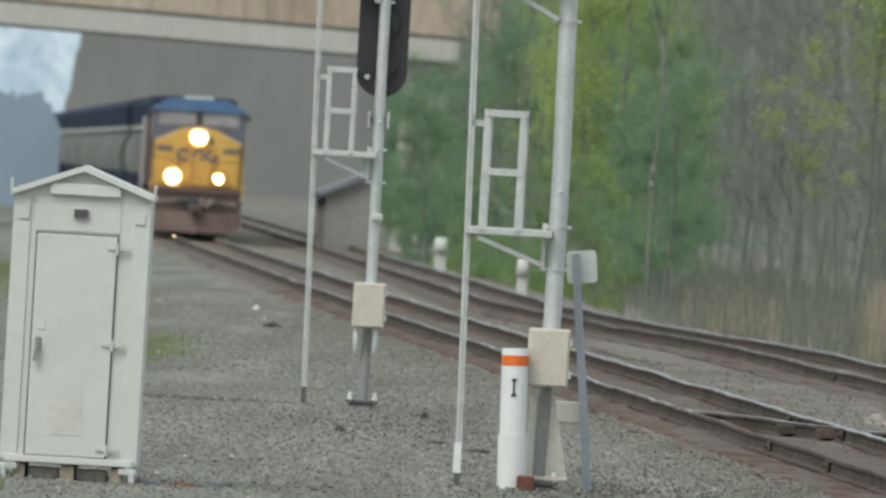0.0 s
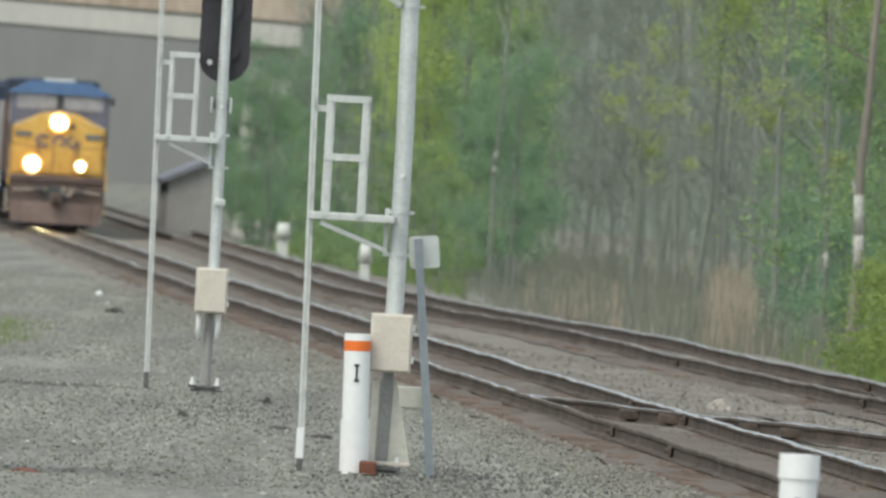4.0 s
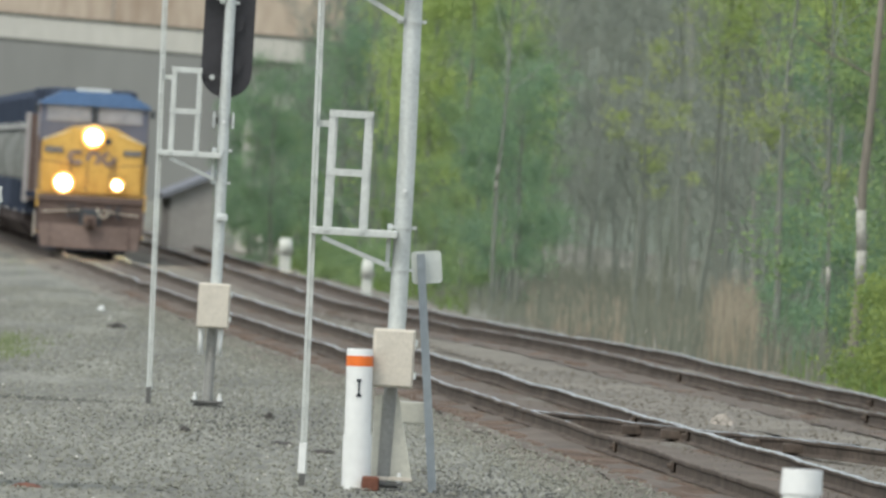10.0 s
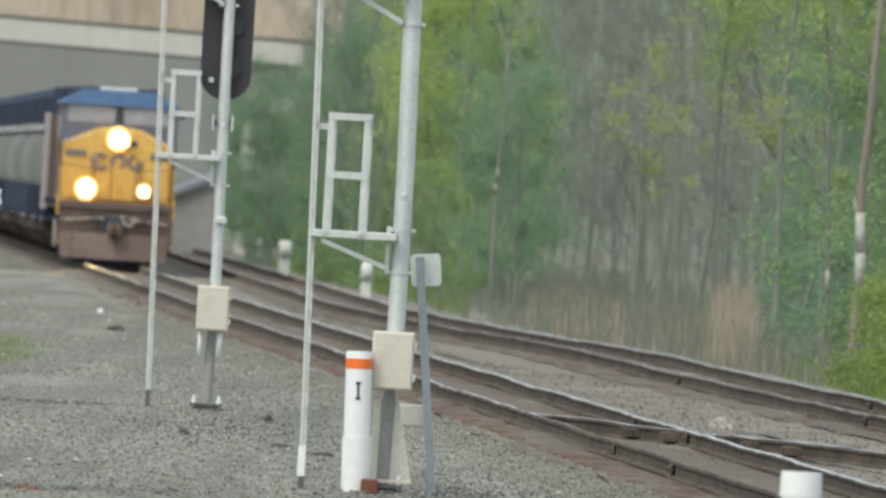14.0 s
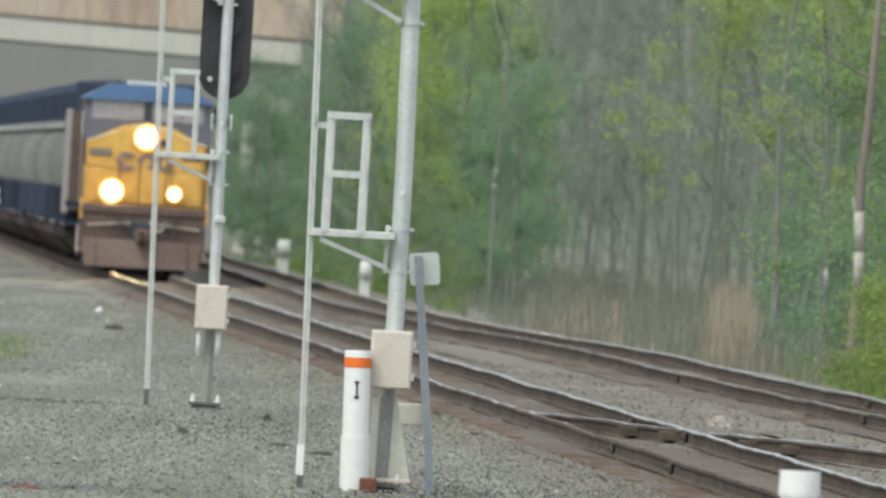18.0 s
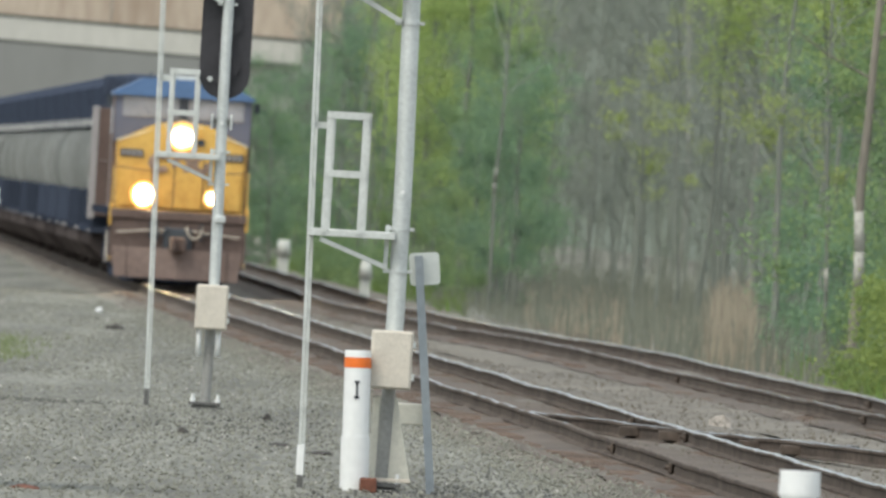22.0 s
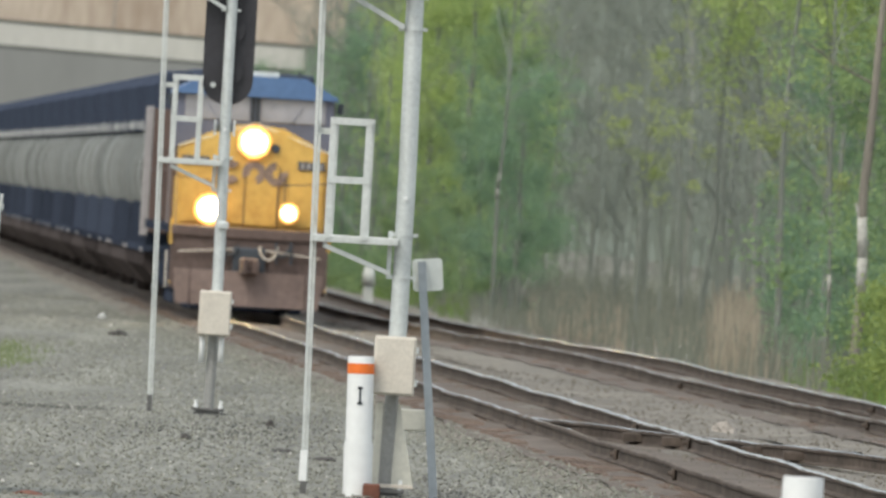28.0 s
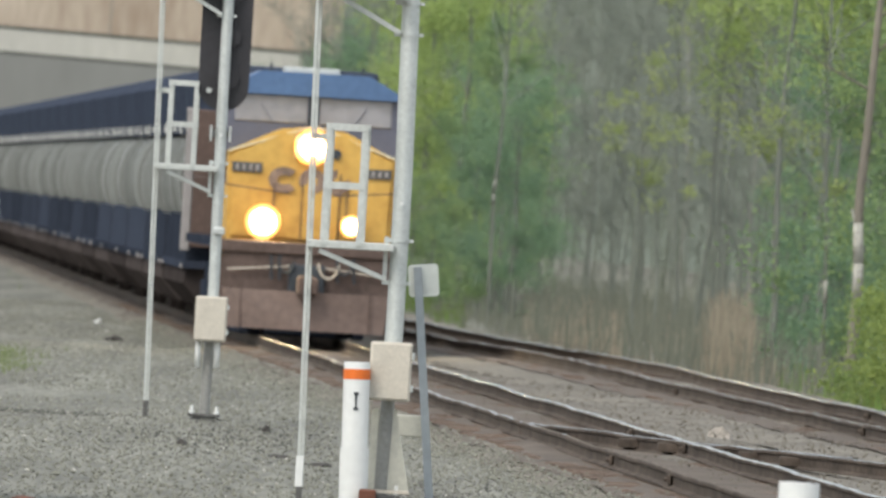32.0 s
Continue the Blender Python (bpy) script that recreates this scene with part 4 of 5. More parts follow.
def freight_car(leading=False, ribs=(1.35, 3.6, 6.2, 8.5, 10.8, 13.4, 15.65), marks=(1.0, 16.0)):
    """A grey bulging freight car with dark roof and underbody; the leading one shows its pale end."""
    t = thing("freight_car", Matrix(), "grey rib-sided freight car with dark blue roof, coupled in a train", "freight car", "cars of the train")
    long = 17.0
    profile = [(1.36, 1.86), (1.50, 2.12), (1.57, 2.45), (1.55, 2.80), (1.44, 3.12), (1.24, 3.38), (0.92, 3.56)]
    ring = profile + [(-x, z) for x, z in reversed(profile)]
    bm = fresh()
    rows = []
    for y, k in ((0.40, 0.70), (0.55, 0.86), (0.85, 0.95), (1.3, 1.0), (long - 1.3, 1.0), (long - 0.85, 0.95), (long - 0.55, 0.86), (long - 0.40, 0.70)):
        rows.append([bm.verts.new((x * k, y, 2.55 + (z - 2.55) * (0.35 + 0.65 * k))) for x, z in ring])
    for a, b in zip(rows, rows[1:]):
        for i in range(len(ring)):
            bm.faces.new((a[i], a[(i + 1) % len(ring)], b[(i + 1) % len(ring)], b[i]))
    bm.faces.new(rows[0])
    bm.faces.new(rows[-1])
    bmesh.ops.recalc_face_normals(bm, faces=bm.faces[:])
    part("body", bm, CAR_GREY, t, smooth=True)
    for k, y in enumerate(ribs):
        bm = fresh()
        wide, grow = ((0.30, 1.055) if k in (0, len(ribs) - 1) else (0.16, 1.035))
        prism(bm, [(x * grow, z) for x, z in profile] + [(-x * grow, z) for x, z in reversed(profile)], y - wide, y + wide)
        part("rib", bm, CAR_BAND if k in (0, 3) else CAR_GREY, t)
    if leading:
        part("end_bulkhead", box(fresh(), 0, 0.2, 2.62, 2.9, 0.10, 2.5, 0.02), CABSIDE, t, "dark end bulkhead")
        for s in (-1, 1):
            part("end_post", box(fresh(), s * 1.53, 0.2, 2.60, 0.16, 0.14, 2.6, 0.02), CAR_END, t, "pale upright end post")
    bm = fresh()
    prism(bm, [(-1.34, 3.44), (1.34, 3.44), (1.45, 4.36), (1.05, 4.66), (-1.05, 4.66), (-1.45, 4.36)], 0.3, long - 0.3)
    part("roof", bm, NAVY, t, "dark blue roof section")
    for k, y in enumerate((1.1, 2.0, 6.4, 9.1, 9.9, 14.8)):
        for s in (-1, 1):
            part("roof_bracket", box(fresh(), s * 1.36, y, 3.56, 0.05, 0.06, 0.12 + 0.05 * (k % 3)), SHED_TRIM, t, "pale roof bracket")
    part("underbody", prism(fresh(), [(-1.49, 1.02), (1.49, 1.02), (1.46, 1.98), (-1.46, 1.98)], 0.5, long - 0.5), CAR_DARK, t, "blue-black underbody")
    part("hopper_bottom", prism(fresh(), [(-1.1, 0.28), (1.1, 0.28), (1.50, 0.70), (1.48, 1.016), (-1.48, 1.016), (-1.50, 0.70)], 0.5, long - 0.5), UNDER_DUST, t, "dust-covered brown-grey underside")
    part("side_sill", box(fresh(), 0, long / 2, 1.05, 3.06, long - 0.6, 0.14), CAR_DARK, t)
    for y in marks:
        part("sill_step", box(fresh(), -1.545, y, 1.02, 0.04, 0.35 + 0.05 * (y % 3), 0.06 + 0.02 * (y % 2)), CAR_END, t, "pale worn step")
    for y0 in (2.2, long - 2.2):
        truck = part("truck_frame", box(fresh(), 0, y0, 0.5, 2.3, 2.4, 0.35, 0.05), UNDER_DUST, t)
        for k in (-0.88, 0.88):
            for s in (-1, 1):
                part("wheel", rod(fresh(), (s * 0.68, y0 + k, 0.42), (s * 0.82, y0 + k, 0.42), 0.42, seg=20), UNDER_DUST, truck)
    part("coupler", box(fresh(), 0, long / 2, 0.88, 0.3, long + 1.0, 0.26), CAR_DARK, t)
    return t


engine = locomotive()
first_car, second_car = freight_car(leading=True), freight_car()
third_car = freight_car(ribs=(1.35, 4.6, 7.4, 8.3, 12.2, 15.65), marks=(1.6, 2.5, 11.0))
fourth_car = freight_car(ribs=(1.35, 2.9, 5.2, 9.6, 13.1, 15.65), marks=(6.5,))
train_cars = [(first_car, 22.9), (second_car, 40.9), (third_car, 58.9), (fourth_car, 76.9)]
for number in range(4, 25):
    train_cars.append((copy_thing((third_car, second_car, fourth_car, second_car, fourth_car)[number % 5], Matrix()), 22.9 + 18.0 * number))


# ---- woods ----
def edge_at(a, off):
    """Where the direction a (metres aside at 1000 m) meets a line set off from the wood's line by off metres."""
    d = 400.0
    for _ in range(30):
        d = 0.5 * d + 0.5 * max(60.0, d - (a / 1000 * d - wood_line(d) - off) / (a / 1000 + 0.046))
    return a / 1000 * d, d


def leaf_cloud(name, clumps, per, size, mat, seed, flat=0.7):
    """Many small leaf blades in uneven clumps."""
    rng = np.random.default_rng(seed)
    centres = np.repeat(np.array([c[:3] for c in clumps]), per, axis=0)
    spread = np.repeat(np.array([c[3] for c in clumps]), per)[:, None]
    n = len(centres)
    at = centres + rng.normal(size=(n, 3)) * spread * np.array((0.55, 0.55, 0.55 * flat))
    u = rng.normal(size=(n, 3))
    u /= np.linalg.norm(u, axis=1)[:, None]
    v = np.cross(u, rng.normal(size=(n, 3)))
    v /= np.linalg.norm(v, axis=1)[:, None]
    s = size * rng.uniform(0.5, 1.3, size=(n, 1))
    u, v = u * s, v * s * 0.6
    verts = np.stack((at - u, at - v, at + u, at + v), axis=1).reshape(-1, 3)
    faces = np.arange(4 * n).reshape(-1, 4)
    me = bpy.data.meshes.new(name)
    me.from_pydata(verts.tolist(), [], faces.tolist())
    me.materials.append(mat)
    return me


def stick(verts, faces, a, b, r0, r1, sides=4):
    a, b = Vector(a), Vector(b)
    q = (b - a).to_track_quat("Z", "Y")
    k = len(verts)
    for p, r in ((a, r0), (b, r1)):
        for i in range(sides):
            u = 2 * math.pi * i / sides
            verts.append(p + q @ Vector((r * math.cos(u), r * math.sin(u), 0)))
    for i in range(sides):
        faces.append((k + i, k + (i + 1) % sides, k + sides + (i + 1) % sides, k + sides + i))


def tree(name, label, seed, height, girth, bark, leaf, clump_n, per, leaf_size, low, twigs, high=0.97, tight=0.5, line=(), patches=()):
    """A tapered crooked trunk, limbs, fine twigs and a loose crown between two heights."""
    rng = random.Random(seed)
    t = thing(name, Matrix(), label, "tree", "trees of the wood beyond the tracks")
    verts, faces = [], []
    p, r = Vector((0, 0, -0.3)), girth
    path = [(p.copy(), r)]
    for i in range(8):
        q = p + Vector((rng.uniform(-0.13, 0.13), rng.uniform(-0.13, 0.13), height / 8))
        r2 = girth * (1 - 0.85 * (i + 1) / 8)
        if line:
            q, r2 = Vector((line[i][0], 0, line[i][1])), line[i][2]
        stick(verts, faces, p, q, r, r2, 8)
        p, r = q, r2
        path.append((p.copy(), r))
    me = bpy.data.meshes.new("trunk")
    me.from_pydata(verts, [], faces)
    me.materials.append(bark)
    ob = new("trunk", me)
    ob.parent = t
    for a, b, r, bark_kind in patches:
        # loose bark wrapped round the trunk between two of its knees
        bm = fresh()
        (p, _), (q, _) = path[a], path[a + 1]
        rod(bm, p.lerp(q, b[0]), p.lerp(q, b[1]), r, r * 0.94, seg=10)
        part("bark_patch", bm, bark_kind, t, "white peeling bark", smooth=True)
    tips = []
    for i in range(12):
        verts, faces = [], []
        z = height * (low + (high - low) * i / 11)
        k = max(i for i in range(8) if i == 0 or path[i][0].z <= z)
        base = path[k][0].lerp(path[k + 1][0], (z - path[k][0].z) / max(0.01, path[k + 1][0].z - path[k][0].z))
        u = rng.uniform(0, 2 * math.pi)
        reach = rng.uniform(0.10, 0.22) * height * (1.15 - 0.6 * z / height)
        tip = base + Vector((reach * math.cos(u), reach * math.sin(u), reach * rng.uniform(0.5, 1.6)))
        mid = base.lerp(tip, 0.55) + Vector((0, 0, -0.05 * reach))
        stick(verts, faces, base, mid, path[k][1] * 0.22 + 0.008, 0.016, 4)
        stick(verts, faces, mid, tip, 0.016, 0.006, 3)
        tips += [mid, tip]
        for _ in range(twigs):
            s = base.lerp(tip, rng.uniform(0.25, 1))
            e = s + Vector((rng.gauss(0, 0.5), rng.gauss(0, 0.5), rng.gauss(0.35, 0.45)))
            stick(verts, faces, s, e, 0.010, 0.005, 3)
        me = bpy.data.meshes.new("limb")
        me.from_pydata(verts, [], faces)
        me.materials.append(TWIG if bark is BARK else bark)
        ob = new("limb", me)
        ob.parent = t
    if leaf:
        clumps = []
        for _ in range(clump_n):
            c = rng.choice(tips) + Vector((rng.gauss(0, tight), rng.gauss(0, tight), rng.gauss(0, 0.8 * tight)))
            clumps.append((c.x, c.y, c.z, rng.uniform(0.7, 1.8) * tight))
        ob = new("crown", leaf_cloud("crown", clumps, per, leaf_size, leaf, seed))
        ob.parent = t
    return t


def wood():
    kinds = {
        "green": [tree("leafy_tree", "young tree in fresh green leaf", 11 + k, 9.5 + k, 0.11, BARK, LEAF, 90, 170, 0.05, 0.06, 6, tight=0.42) for k in range(2)],
        "bright": [tree("bright_tree", "broad young tree in bright yellow-green spring leaf", 61 + k, 10 + k, 0.12, BARK, LEAF_BRIGHT, 110, 170, 0.05, 0.12, 5, tight=0.45) for k in range(2)],
        "yellow": [tree("budding_tree", "slender tree with sparse yellow-green spring leaves", 21 + k, 8 + k, 0.06, BARK, LEAF_YELLOW, 11, 110, 0.045, 0.40, 5, 0.70, 0.26) for k in range(3)],
        "high": [tree("tall_leafy_tree", "tall bare-stemmed tree with green crown", 71 + k, 11 + k, 0.08, BARK, LEAF_BRIGHT, 64, 150, 0.05, 0.52, 6, tight=0.42) for k in range(2)],
        "dark": [tree("dark_tree", "dense dark green tree at the edge of the wood", 31 + k, 9 + k, 0.13, BARK, LEAF_DARK, 110, 150, 0.05, 0.05, 4, tight=0.45) for k in range(2)],
        "bare": [tree("bare_tree", "leafless grey tree with fine twigs, haze in its colour", 41 + k, 12 + k, 0.05, BARK, None, 0, 0, 0.1, 0.08, 24) for k in range(3)],
        "pale": [tree("pale_tree", "slim bare tree with pale bark", 51, 13, 0.052, PALE_BARK, None, 0, 0, 0.1, 0.4, 4)],
    }
    # one leaning birch with a white lower trunk, two thin ones with flecks of white bark
    kinds["birch"] = [tree("birch_tree", "slim brown tree with white peeling lower bark", 56, 12, 0.095, BROWN_BARK, None, 0, 0, 0.1, 0.42, 4,
                           line=((0.10, 1.50, 0.086), (0.09, 2.15, 0.082), (0.045, 2.85, 0.080), (0.05, 3.40, 0.078), (0.11, 4.25, 0.072), (0.17, 6.0, 0.060), (0.30, 8.4, 0.045), (0.52, 12.0, 0.012)),
                           patches=((1, (0.05, 1.0), 0.090, WHITE_BARK), (2, (0.0, 0.96), 0.0885, WHITE_BARK)))]
    part("snag", rod(fresh(), (0.02, -0.02, 2.76), (-0.075, -0.04, 3.06), 0.034, 0.022, seg=8), WHITE_BARK, kinds["birch"][0], "broken white branch stub")
    for kind, seed, flecks, line in (
            ("sapling", 57, ((1, (0.3, 0.95), 0.040, WHITE_BARK), (3, (0.1, 0.4), 0.033, PALE_BARK)),
             ((0.08, 1.2, 0.036), (0.055, 1.85, 0.034), (0.04, 2.25, 0.032), (0.015, 2.75, 0.030), (-0.035, 3.7, 0.027), (-0.09, 5.0, 0.024), (-0.12, 7.0, 0.02), (-0.1, 10.0, 0.008))),
            ("edge_sapling", 58, ((2, (0.1, 0.9), 0.050, PALE_BARK), (3, (0.05, 0.95), 0.044, PALE_BARK)),
             ((0.0, 1.4, 0.045), (-0.01, 2.72, 0.043), (-0.02, 3.0, 0.042), (0.015, 3.36, 0.040), (0.07, 4.2, 0.034), (0.10, 5.4, 0.028), (0.12, 7.0, 0.02), (0.2, 10.0, 0.008)))):
        kinds[kind] = [tree("birch_tree", "thin grey birch sapling with flecks of white bark", seed, 10, 0.042, BARK, None, 0, 0, 0.1, 0.5, 4, line=line, patches=flecks)]
    used = {}

    def plant(kind, a, off, size=1.0, turn=None):
        x, d = edge_at(a, off)
        ways = kinds[kind]
        pick = ways[used.get(kind, 0) % len(ways)]
        m = pose(x, d, 0.0 if turn is not None else -0.15, 0, 0, random.uniform(0, 360) if turn is None else turn) @ Matrix.Diagonal((size, size, size, 1))
        first = used.get(kind, 0) < len(ways)
        used[kind] = used.get(kind, 0) + 1
        if first:
            pick.matrix_basis = m
        else:
            ob = copy_thing(pick, Matrix())
            ob.matrix_basis = m

    # from the bridge end to the near end of the wood
    def row(kind, a0, a1, n, off0, off1, s0, s1):
        for a in steps(a0, a1, n):
            plant(kind, a + random.uniform(-0.3, 0.3), random.uniform(off0, off1), random.uniform(s0, s1))

    row("dark", -10.8, -6.4, 20, 3.5, 14, 0.48, 0.62)
    row("green", -9.5, -6.0, 8, 4.5, 10, 0.4, 0.5)
    row("dark", -6.2, -3.6, 8, 5, 14, 0.6, 0.8)
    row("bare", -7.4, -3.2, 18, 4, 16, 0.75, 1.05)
    row("bright", -2.6, 1.4, 9, 6, 13, 0.95, 1.25)
    row("green", -3.6, 1.4, 9, 4.5, 7, 0.28, 0.42)
    row("bright", 1.0, 3.2, 3, 15, 24, 0.9, 1.1)
    row("dark", 1.8, 3.8, 6, 5.5, 10, 0.5, 0.68)
    row("green", 1.0, 3.6, 5, 6, 14, 0.6, 0.9)
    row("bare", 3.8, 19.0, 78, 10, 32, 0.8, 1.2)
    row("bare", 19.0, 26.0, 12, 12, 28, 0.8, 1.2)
    for a, off, size in ((10.2, 7.0, 0.92), (11.3, 8.0, 0.72), (12.2, 9.0, 1.05), (14.6, 12.0, 1.1), (17.4, 8.0, 0.8), (18.3, 9.0, 0.66), (19.6, 6.5, 0.9)):
        plant("yellow", a, off, size)
    row("high", 13.6, 20.5, 6, 8, 16, 0.95, 1.15)
    row("high", 17.5, 21.5, 3, 5, 9, 0.9, 1.0)
    row("dark", 19.2, 22.6, 5, 8, 15, 0.5, 0.75)
    row("green", 22.8, 27.0, 8, 6, 18, 0.8, 1.2)
    for a in (2.5, 4.2, 12.3, 16.3, 20.2):
        plant("pale", a, random.uniform(6, 12), random.uniform(0.5, 0.8))
    plant("birch", 21.45, 4.6, 1.0, 0)
    plant("sapling", 19.9, 5.0, 1.0, 0)
    plant("edge_sapling", 2.62, 4.6, 1.0, 0)
    for a, off, size, turn in ((3.5, 6.0, 0.8, 70), (5.4, 7.0, 0.8, 160)):
        plant("sapling", a, off, size, turn)


wood()


def bush(name, label, a, off, wide, high, mat, seed, count=70, per=120, size=0.045):
    rng = random.Random(seed)
    x, d = edge_at(a, off)
    t = thing(name, pose(x, d, -0.2), label, "bush", "bushes along the second track")
    clumps = [(rng.uniform(-wide, wide), rng.uniform(-wide, wide) * 1.5, high * rng.uniform(0.05, 0.95), 0.32) for _ in range(count)]
    clumps = [c for c in clumps if (c[0] / wide) ** 2 + (c[2] / high) ** 2 < rng.uniform(0.7, 1.2)]
    ob = new("foliage", leaf_cloud("foliage", clumps, per, size, mat, seed))
    ob.parent = t
    verts, faces = [], []
    for c in clumps[::4]:
        stick(verts, faces, (c[0] * 0.3, c[1] * 0.3, 0), c[:3], 0.015, 0.006, 3)
    me = bpy.data.meshes.new("stem")
    me.from_pydata(verts, [], faces)
    me.materials.append(BARK)
    st = new("stem", me)
    st.parent = t
    return t


bush("green_bush", "bright yellow-green bush beside the track", 23.7, 4.0, 0.9, 2.4, LEAF_BUSH, 5)
bush("green_bush", "bright yellow-green bush beside the track", 24.9, 4.2, 1.0, 2.0, LEAF_BUSH, 6)
bush("green_bush", "fresh green bush on the bank", -3.2, 4.5, 1.3, 1.4, LEAF, 17)
bush("green_bush", "fresh green bush on the bank", -0.8, 5.0, 1.2, 1.2, LEAF, 18)
bush("green_bush", "fresh green bush on the bank", -5.2, 4.4, 1.3, 1.5, LEAF, 19)
bush("green_bush", "fresh green bush on the bank", -4.0, 4.5, 1.4, 1.6, LEAF, 7)
bush("green_bush", "fresh green bush on the bank", -2.2, 4.5, 1.3, 1.5, LEAF, 8)
bush("green_bush", "fresh green bush on the bank", -6.4, 4.8, 1.4, 1.6, LEAF, 9)
bush("dark_bush", "dark green bush beside the track", -8.6, 4.5, 1.2, 2.2, LEAF_DARK, 10)
for k, (a, off, high) in enumerate(((19.6, 8.0, 2.6), (20.6, 7.0, 3.0), (21.6, 6.0, 3.2))):
    bush("dark_bush", "dark green undergrowth at the edge of the wood", a, off, 1.1, high, LEAF_DARK, 60 + k)


def blades(name, label, spans, mat, seed):
    """Standing stems in bands along the second track: spans of angle, offset, height and number."""
    rng = random.Random(seed)
    verts, faces = [], []
    for a0, a1, off0, off1, high, n in spans:
        for _ in range(n):
            x, d = edge_at(rng.uniform(a0, a1), rng.uniform(off0, off1))
            h, w = high * rng.uniform(0.25, 1.0) * (1 + 0.5 * noise.noise((x * 0.9, d * 0.05, 5.0))), rng.uniform(0.008, 0.022)
            lean = rng.gauss(0, 0.12) * h
            k = len(verts)
            verts += [(x - w, d, -0.3), (x + w, d, -0.3), (x + lean + w * 0.4, d + 0.03, h - 0.1), (x + lean - w * 0.4, d + 0.03, h - 0.1)]
            faces.append((k, k + 1, k + 2, k + 3))
    me = bpy.data.meshes.new(name)
    me.from_pydata(verts, [], faces)
    me.materials.append(mat)
    return tagged(new(name, me), label, "grass", kind="stuff")


WEED = material("hazed_green_weeds", (0.145, 0.155, 0.12), 0.9, vary=0.25, grain=3, stain=0.4, per="island")
blades("dry_reeds", "pale dry reeds standing beyond the second track", [(4.5, 6.2, 3.2, 12, 0.35, 200), (6.2, 9.7, 3.2, 11, 0.45, 800), (9.7, 13.6, 3.2, 12, 0.3, 200), (14.2, 16.3, 3.6, 9, 1.25, 620), (13.4, 17.8, 3.4, 12, 0.5, 400), (17, 22, 3.4, 12, 0.4, 200)], STRAW, 1)
# Grey-green stems put in for the haze low along the wood.
blades("dead_weeds", "grey-green weeds standing in for haze under the bare trees", [(-1.5, 6.0, 3.0, 12, 0.5, 1600), (5.0, 22.0, 3.2, 16, 0.85, 3600)], WEED, 3)
blades("bank_grass", "green grass on the bank beyond the second track", [(-8, -0.5, 3.6, 8, 0.8, 2400), (-0.5, 1.5, 2.6, 6, 0.4, 250), (18, 25, 2.6, 5, 0.4, 260)], GRASS, 2)


def ground_grass():
    """Low tufts of grass in the gravel, and a green verge behind the shed."""
    rng = random.Random(4)
    verts, faces = [], []
    for cx, cy, rx, ry, n, high in ((-6.76, 285, 0.65, 24, 2400, 0.065), (-6.2, 282, 0.4, 10, 250, 0.06), (-13.4, 420, 2.0, 80, 2500, 0.25), (-5.3, 160, 0.5, 3, 250, 0.12)):
        for _ in range(n):
            x, y = rng.gauss(cx, rx * 0.5), rng.gauss(cy, ry * 0.5)
            h, w, lean = high * rng.uniform(0.4, 1.2), rng.uniform(0.006, 0.018), rng.gauss(0, 0.04)
            k = len(verts)
            verts += [(x - w, y, -0.03), (x + w, y, -0.03), (x + lean, y, h)]
            faces.append((k, k + 1, k + 2))
    me = bpy.data.meshes.new("grass_tufts")
    me.from_pydata(verts, [], faces)
    me.materials.append(TUFT)
    tagged(new("grass_tufts", me), "low green grass tufts growing in the gravel", "grass", kind="stuff")


ground_grass()


def stones(name, label, mat, n, place, size, seed):
    """Loose crushed stones as uneven little blocks."""
    rng = np.random.default_rng(seed)
    shape = np.array([(1, 0, 0), (0, 1, 0), (-1, 0, 0), (0, -1, 0), (0, 0, 0.8), (0, 0, -0.6)], float)
    tri = np.array([(0, 1, 4), (1, 2, 4), (2, 3, 4), (3, 0, 4), (1, 0, 5), (2, 1, 5), (3, 2, 5), (0, 3, 5)])
    at = place(rng, n)
    s = size * np.exp(rng.normal(0, 0.35, (n, 1, 1)))
    jitter = rng.uniform(0.6, 1.3, (n, 6, 3))
    u = rng.uniform(0, 2 * np.pi, n)
    pts = shape[None] * jitter * s
    c, q = np.cos(u)[:, None], np.sin(u)[:, None]
    pts = np.stack((pts[..., 0] * c - pts[..., 1] * q, pts[..., 0] * q + pts[..., 1] * c, pts[..., 2]), axis=-1)
    verts = (pts + at[:, None, :]).reshape(-1, 3)
    faces = (tri[None] + 6 * np.arange(n)[:, None, None]).reshape(-1, 3)
    me = bpy.data.meshes.new(name)
    me.from_pydata(verts.tolist(), [], faces.tolist())
    me.materials.append(mat)
    return tagged(new(name, me), label, "gravel", kind="stuff")


def yard(rng, n):
    d = 100 + 330 * rng.random(n) ** 1.3
    right = np.array([track_one(v) for v in d]) - 1.9
    x = np.maximum(-0.034 * d, right - 14) + rng.random(n) * (right - np.maximum(-0.034 * d, right - 14))
    return np.stack((x, d, np.interp(x - right, (-0.2, 0.0), (0.012, 0.03))), axis=1)


def shoulder(rng, n):
    d = 120 + 260 * rng.random(n) ** 1.3
    off = rng.uniform(-2.1, -1.25, n) - np.abs(rng.normal(0, 0.15, n))
    return np.stack((np.array([track_one(v) for v in d]) + off, d, np.interp(off, (-2.05, -1.35), (0.0, 0.10))), axis=1)


def bed(rng, n):
    d = 130 + 270 * rng.random(n) ** 1.3
    c = np.array([track_one(v) for v in d])
    off = rng.uniform(-1.9, 7.0, n)
    z = np.interp(off, (-1.9, -1.3, 0.0, 7.0), (0.0, 0.10, 0.12, 0.12))
    return np.stack((c + off, d, z), axis=1)


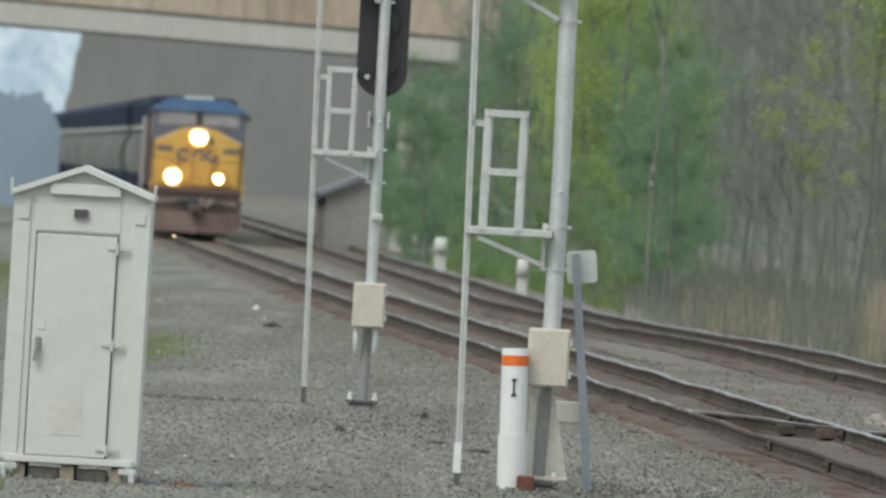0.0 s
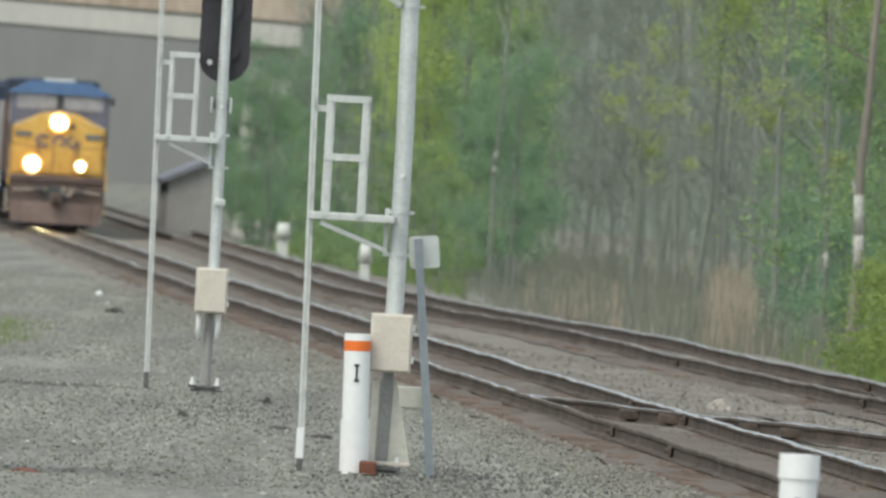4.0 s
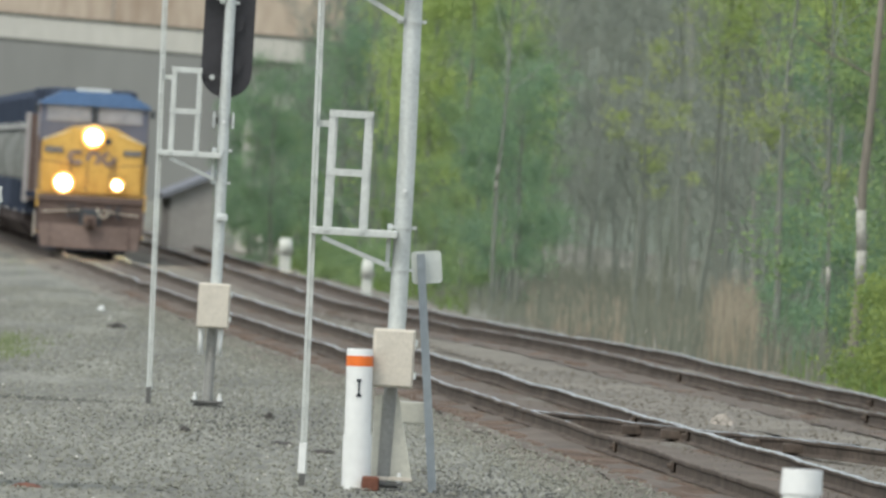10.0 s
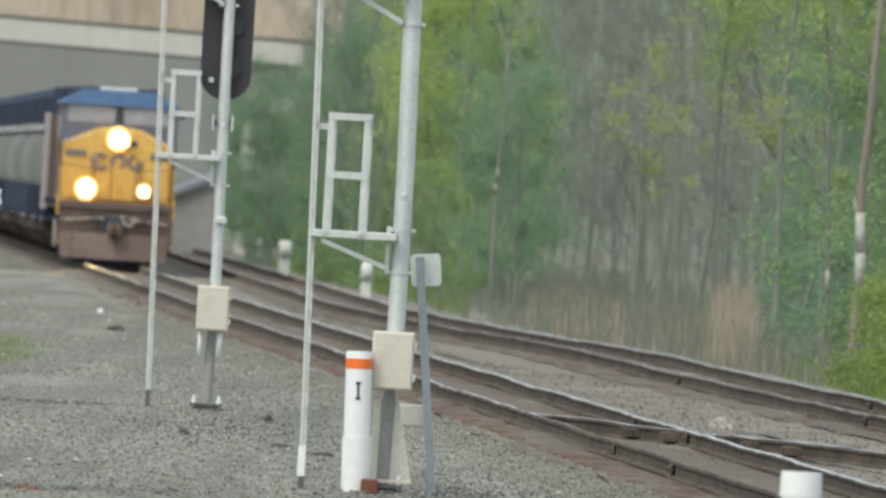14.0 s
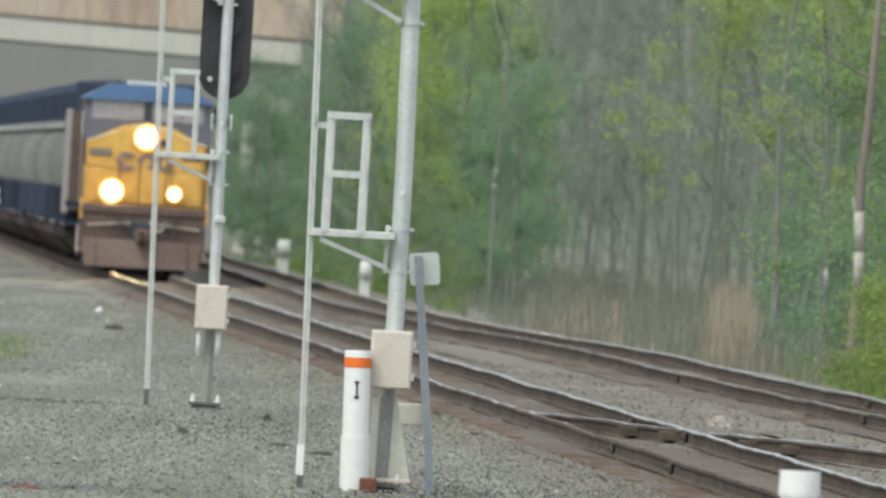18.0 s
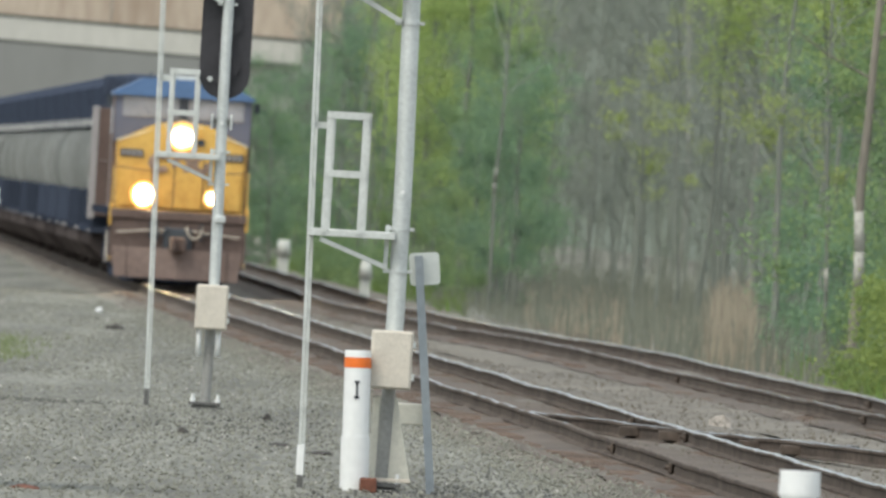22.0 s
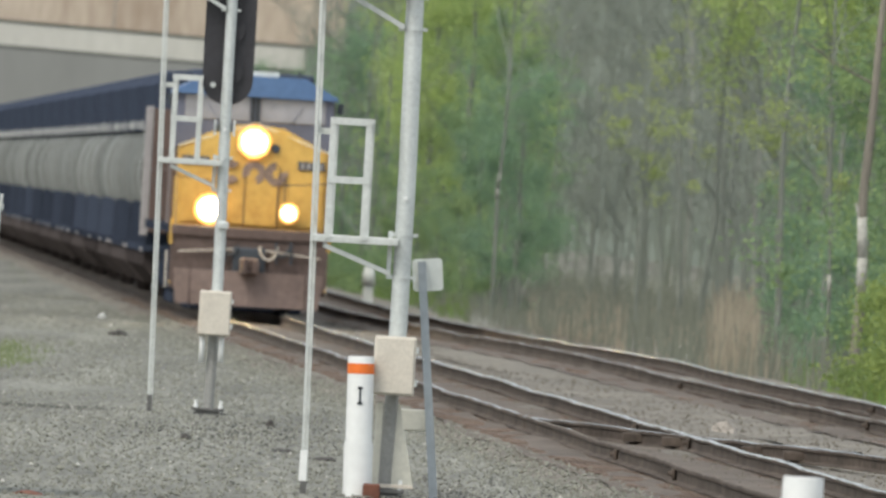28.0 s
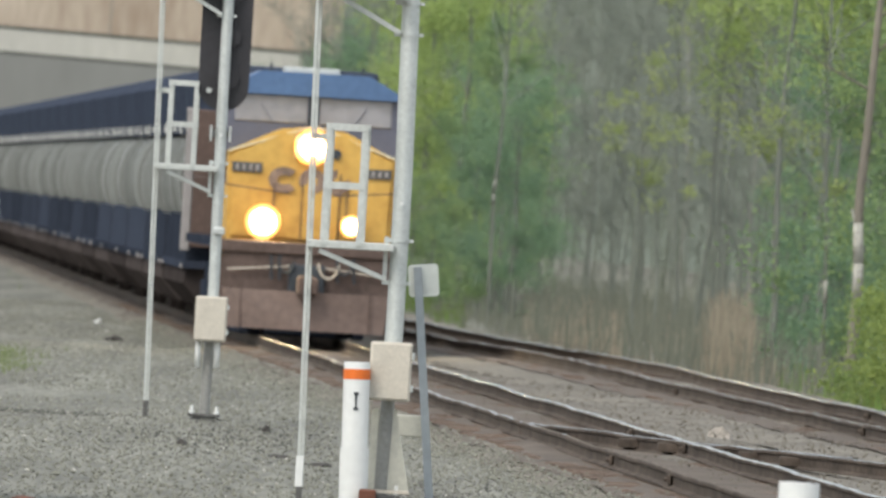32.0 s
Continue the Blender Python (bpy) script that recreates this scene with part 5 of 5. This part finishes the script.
stones("loose_gravel", "loose grey crushed stones on the yard", STONE, 60000, yard, 0.014, 1)
def damp_patch(rng, n):
    return np.stack((rng.normal(-2.25, 0.75, n), rng.normal(214, 8.0, n), np.full(n, 0.012)), axis=1)


stones("dark_gravel", "darker damp stones about the far signal mast", DAMP, 700, damp_patch, 0.015, 5)
stones("shoulder_gravel", "grey crushed stones spilt against the ballast", STONE, 12000, shoulder, 0.015, 9)
def damp_foot(rng, n):
    return np.stack((rng.normal(0.35, 0.75, n), rng.normal(172, 9.0, n), np.full(n, 0.012)), axis=1)


stones("dark_gravel", "darker damp stones about the near signal mast", DAMP, 1500, damp_foot, 0.014, 15)


def damp_smear(rng, n):
    return np.stack((rng.normal(-4.7, 0.6, n), rng.normal(229, 1.3, n), np.full(n, 0.012)), axis=1)


PALE_CHIP = material("pale_stone_chip", (0.40, 0.39, 0.35), 0.9, vary=0.3, grain=15, stain=3, per="island")
stones("dark_gravel", "dark damp streak across the gravel", DAMP, 500, damp_smear, 0.012, 16)
stones("dark_chips", "dark stones scattered over the gravel", DAMP, 600, yard, 0.016, 17)
stones("pale_chips", "pale stone chips scattered over the gravel", PALE_CHIP, 1500, yard, 0.015, 6)
stones("loose_ballast", "loose brown-grey ballast stones about the rails", BALLAST, 22000, bed, 0.015, 2)


def woodland_glow():
    """Glowing sheets for the hazed depth of the wood, a long way behind its edge, and the grey woods beyond the bridge.
    """
    for a0, a1, mat, label in ((-9.8, -3.4, NEAR_WOOD, "grey backdrop of the bare wood, glowing in place of haze"), (-3.4, 3.0, GREEN_WOOD, "green backdrop of the leafy wood, glowing in place of haze"), (3.0, 20.0, NEAR_WOOD, "grey backdrop of the bare wood, glowing in place of haze"), (20.0, 40.0, GREEN_WOOD, "green backdrop of the leafy wood, glowing in place of haze")):
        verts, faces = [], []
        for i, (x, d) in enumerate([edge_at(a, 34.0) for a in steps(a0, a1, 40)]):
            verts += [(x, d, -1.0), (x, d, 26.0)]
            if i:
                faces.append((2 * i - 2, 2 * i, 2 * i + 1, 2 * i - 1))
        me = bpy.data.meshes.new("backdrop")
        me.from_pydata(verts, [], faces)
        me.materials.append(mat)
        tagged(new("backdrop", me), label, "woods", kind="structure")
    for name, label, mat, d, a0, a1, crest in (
        ("backdrop", "distant grey woods beyond the bridge, haze put into their pale glow", FAR_WOOD, 1650.0, -28.6, -6.0,
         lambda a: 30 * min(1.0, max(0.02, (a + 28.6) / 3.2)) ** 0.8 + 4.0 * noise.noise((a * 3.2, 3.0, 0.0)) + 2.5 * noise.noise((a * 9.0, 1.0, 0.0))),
        # Added bank that stands in for the blue haze low at the left.
        ("backdrop", "added blue-grey bank standing in for haze beyond the bridge", FAR_HAZE, 960.0, -46.0, -28.25,
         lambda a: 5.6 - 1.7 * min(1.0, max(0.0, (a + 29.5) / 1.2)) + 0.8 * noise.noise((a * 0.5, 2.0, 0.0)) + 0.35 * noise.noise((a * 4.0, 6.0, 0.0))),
        ("sky_backdrop", "pale blue sky with white cloud beyond the bridge", SKY_CARD, 4200.0, -48.0, -16.0, lambda a: 70.0)):
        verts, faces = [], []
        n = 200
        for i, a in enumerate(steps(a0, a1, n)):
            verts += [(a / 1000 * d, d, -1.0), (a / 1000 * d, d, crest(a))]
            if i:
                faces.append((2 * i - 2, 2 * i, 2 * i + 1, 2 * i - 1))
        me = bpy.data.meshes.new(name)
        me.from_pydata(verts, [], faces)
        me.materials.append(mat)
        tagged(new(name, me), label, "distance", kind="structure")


woodland_glow()


# ---- movement ----
def motions():
    times = steps(0.0, 32.0, 16)
    walk(engine, [(t, on_track(START - SPEED * t)) for t in times])
    for car, behind in train_cars:
        walk(car, [(t, on_track(START + behind - SPEED * t)) for t in times])


motions()
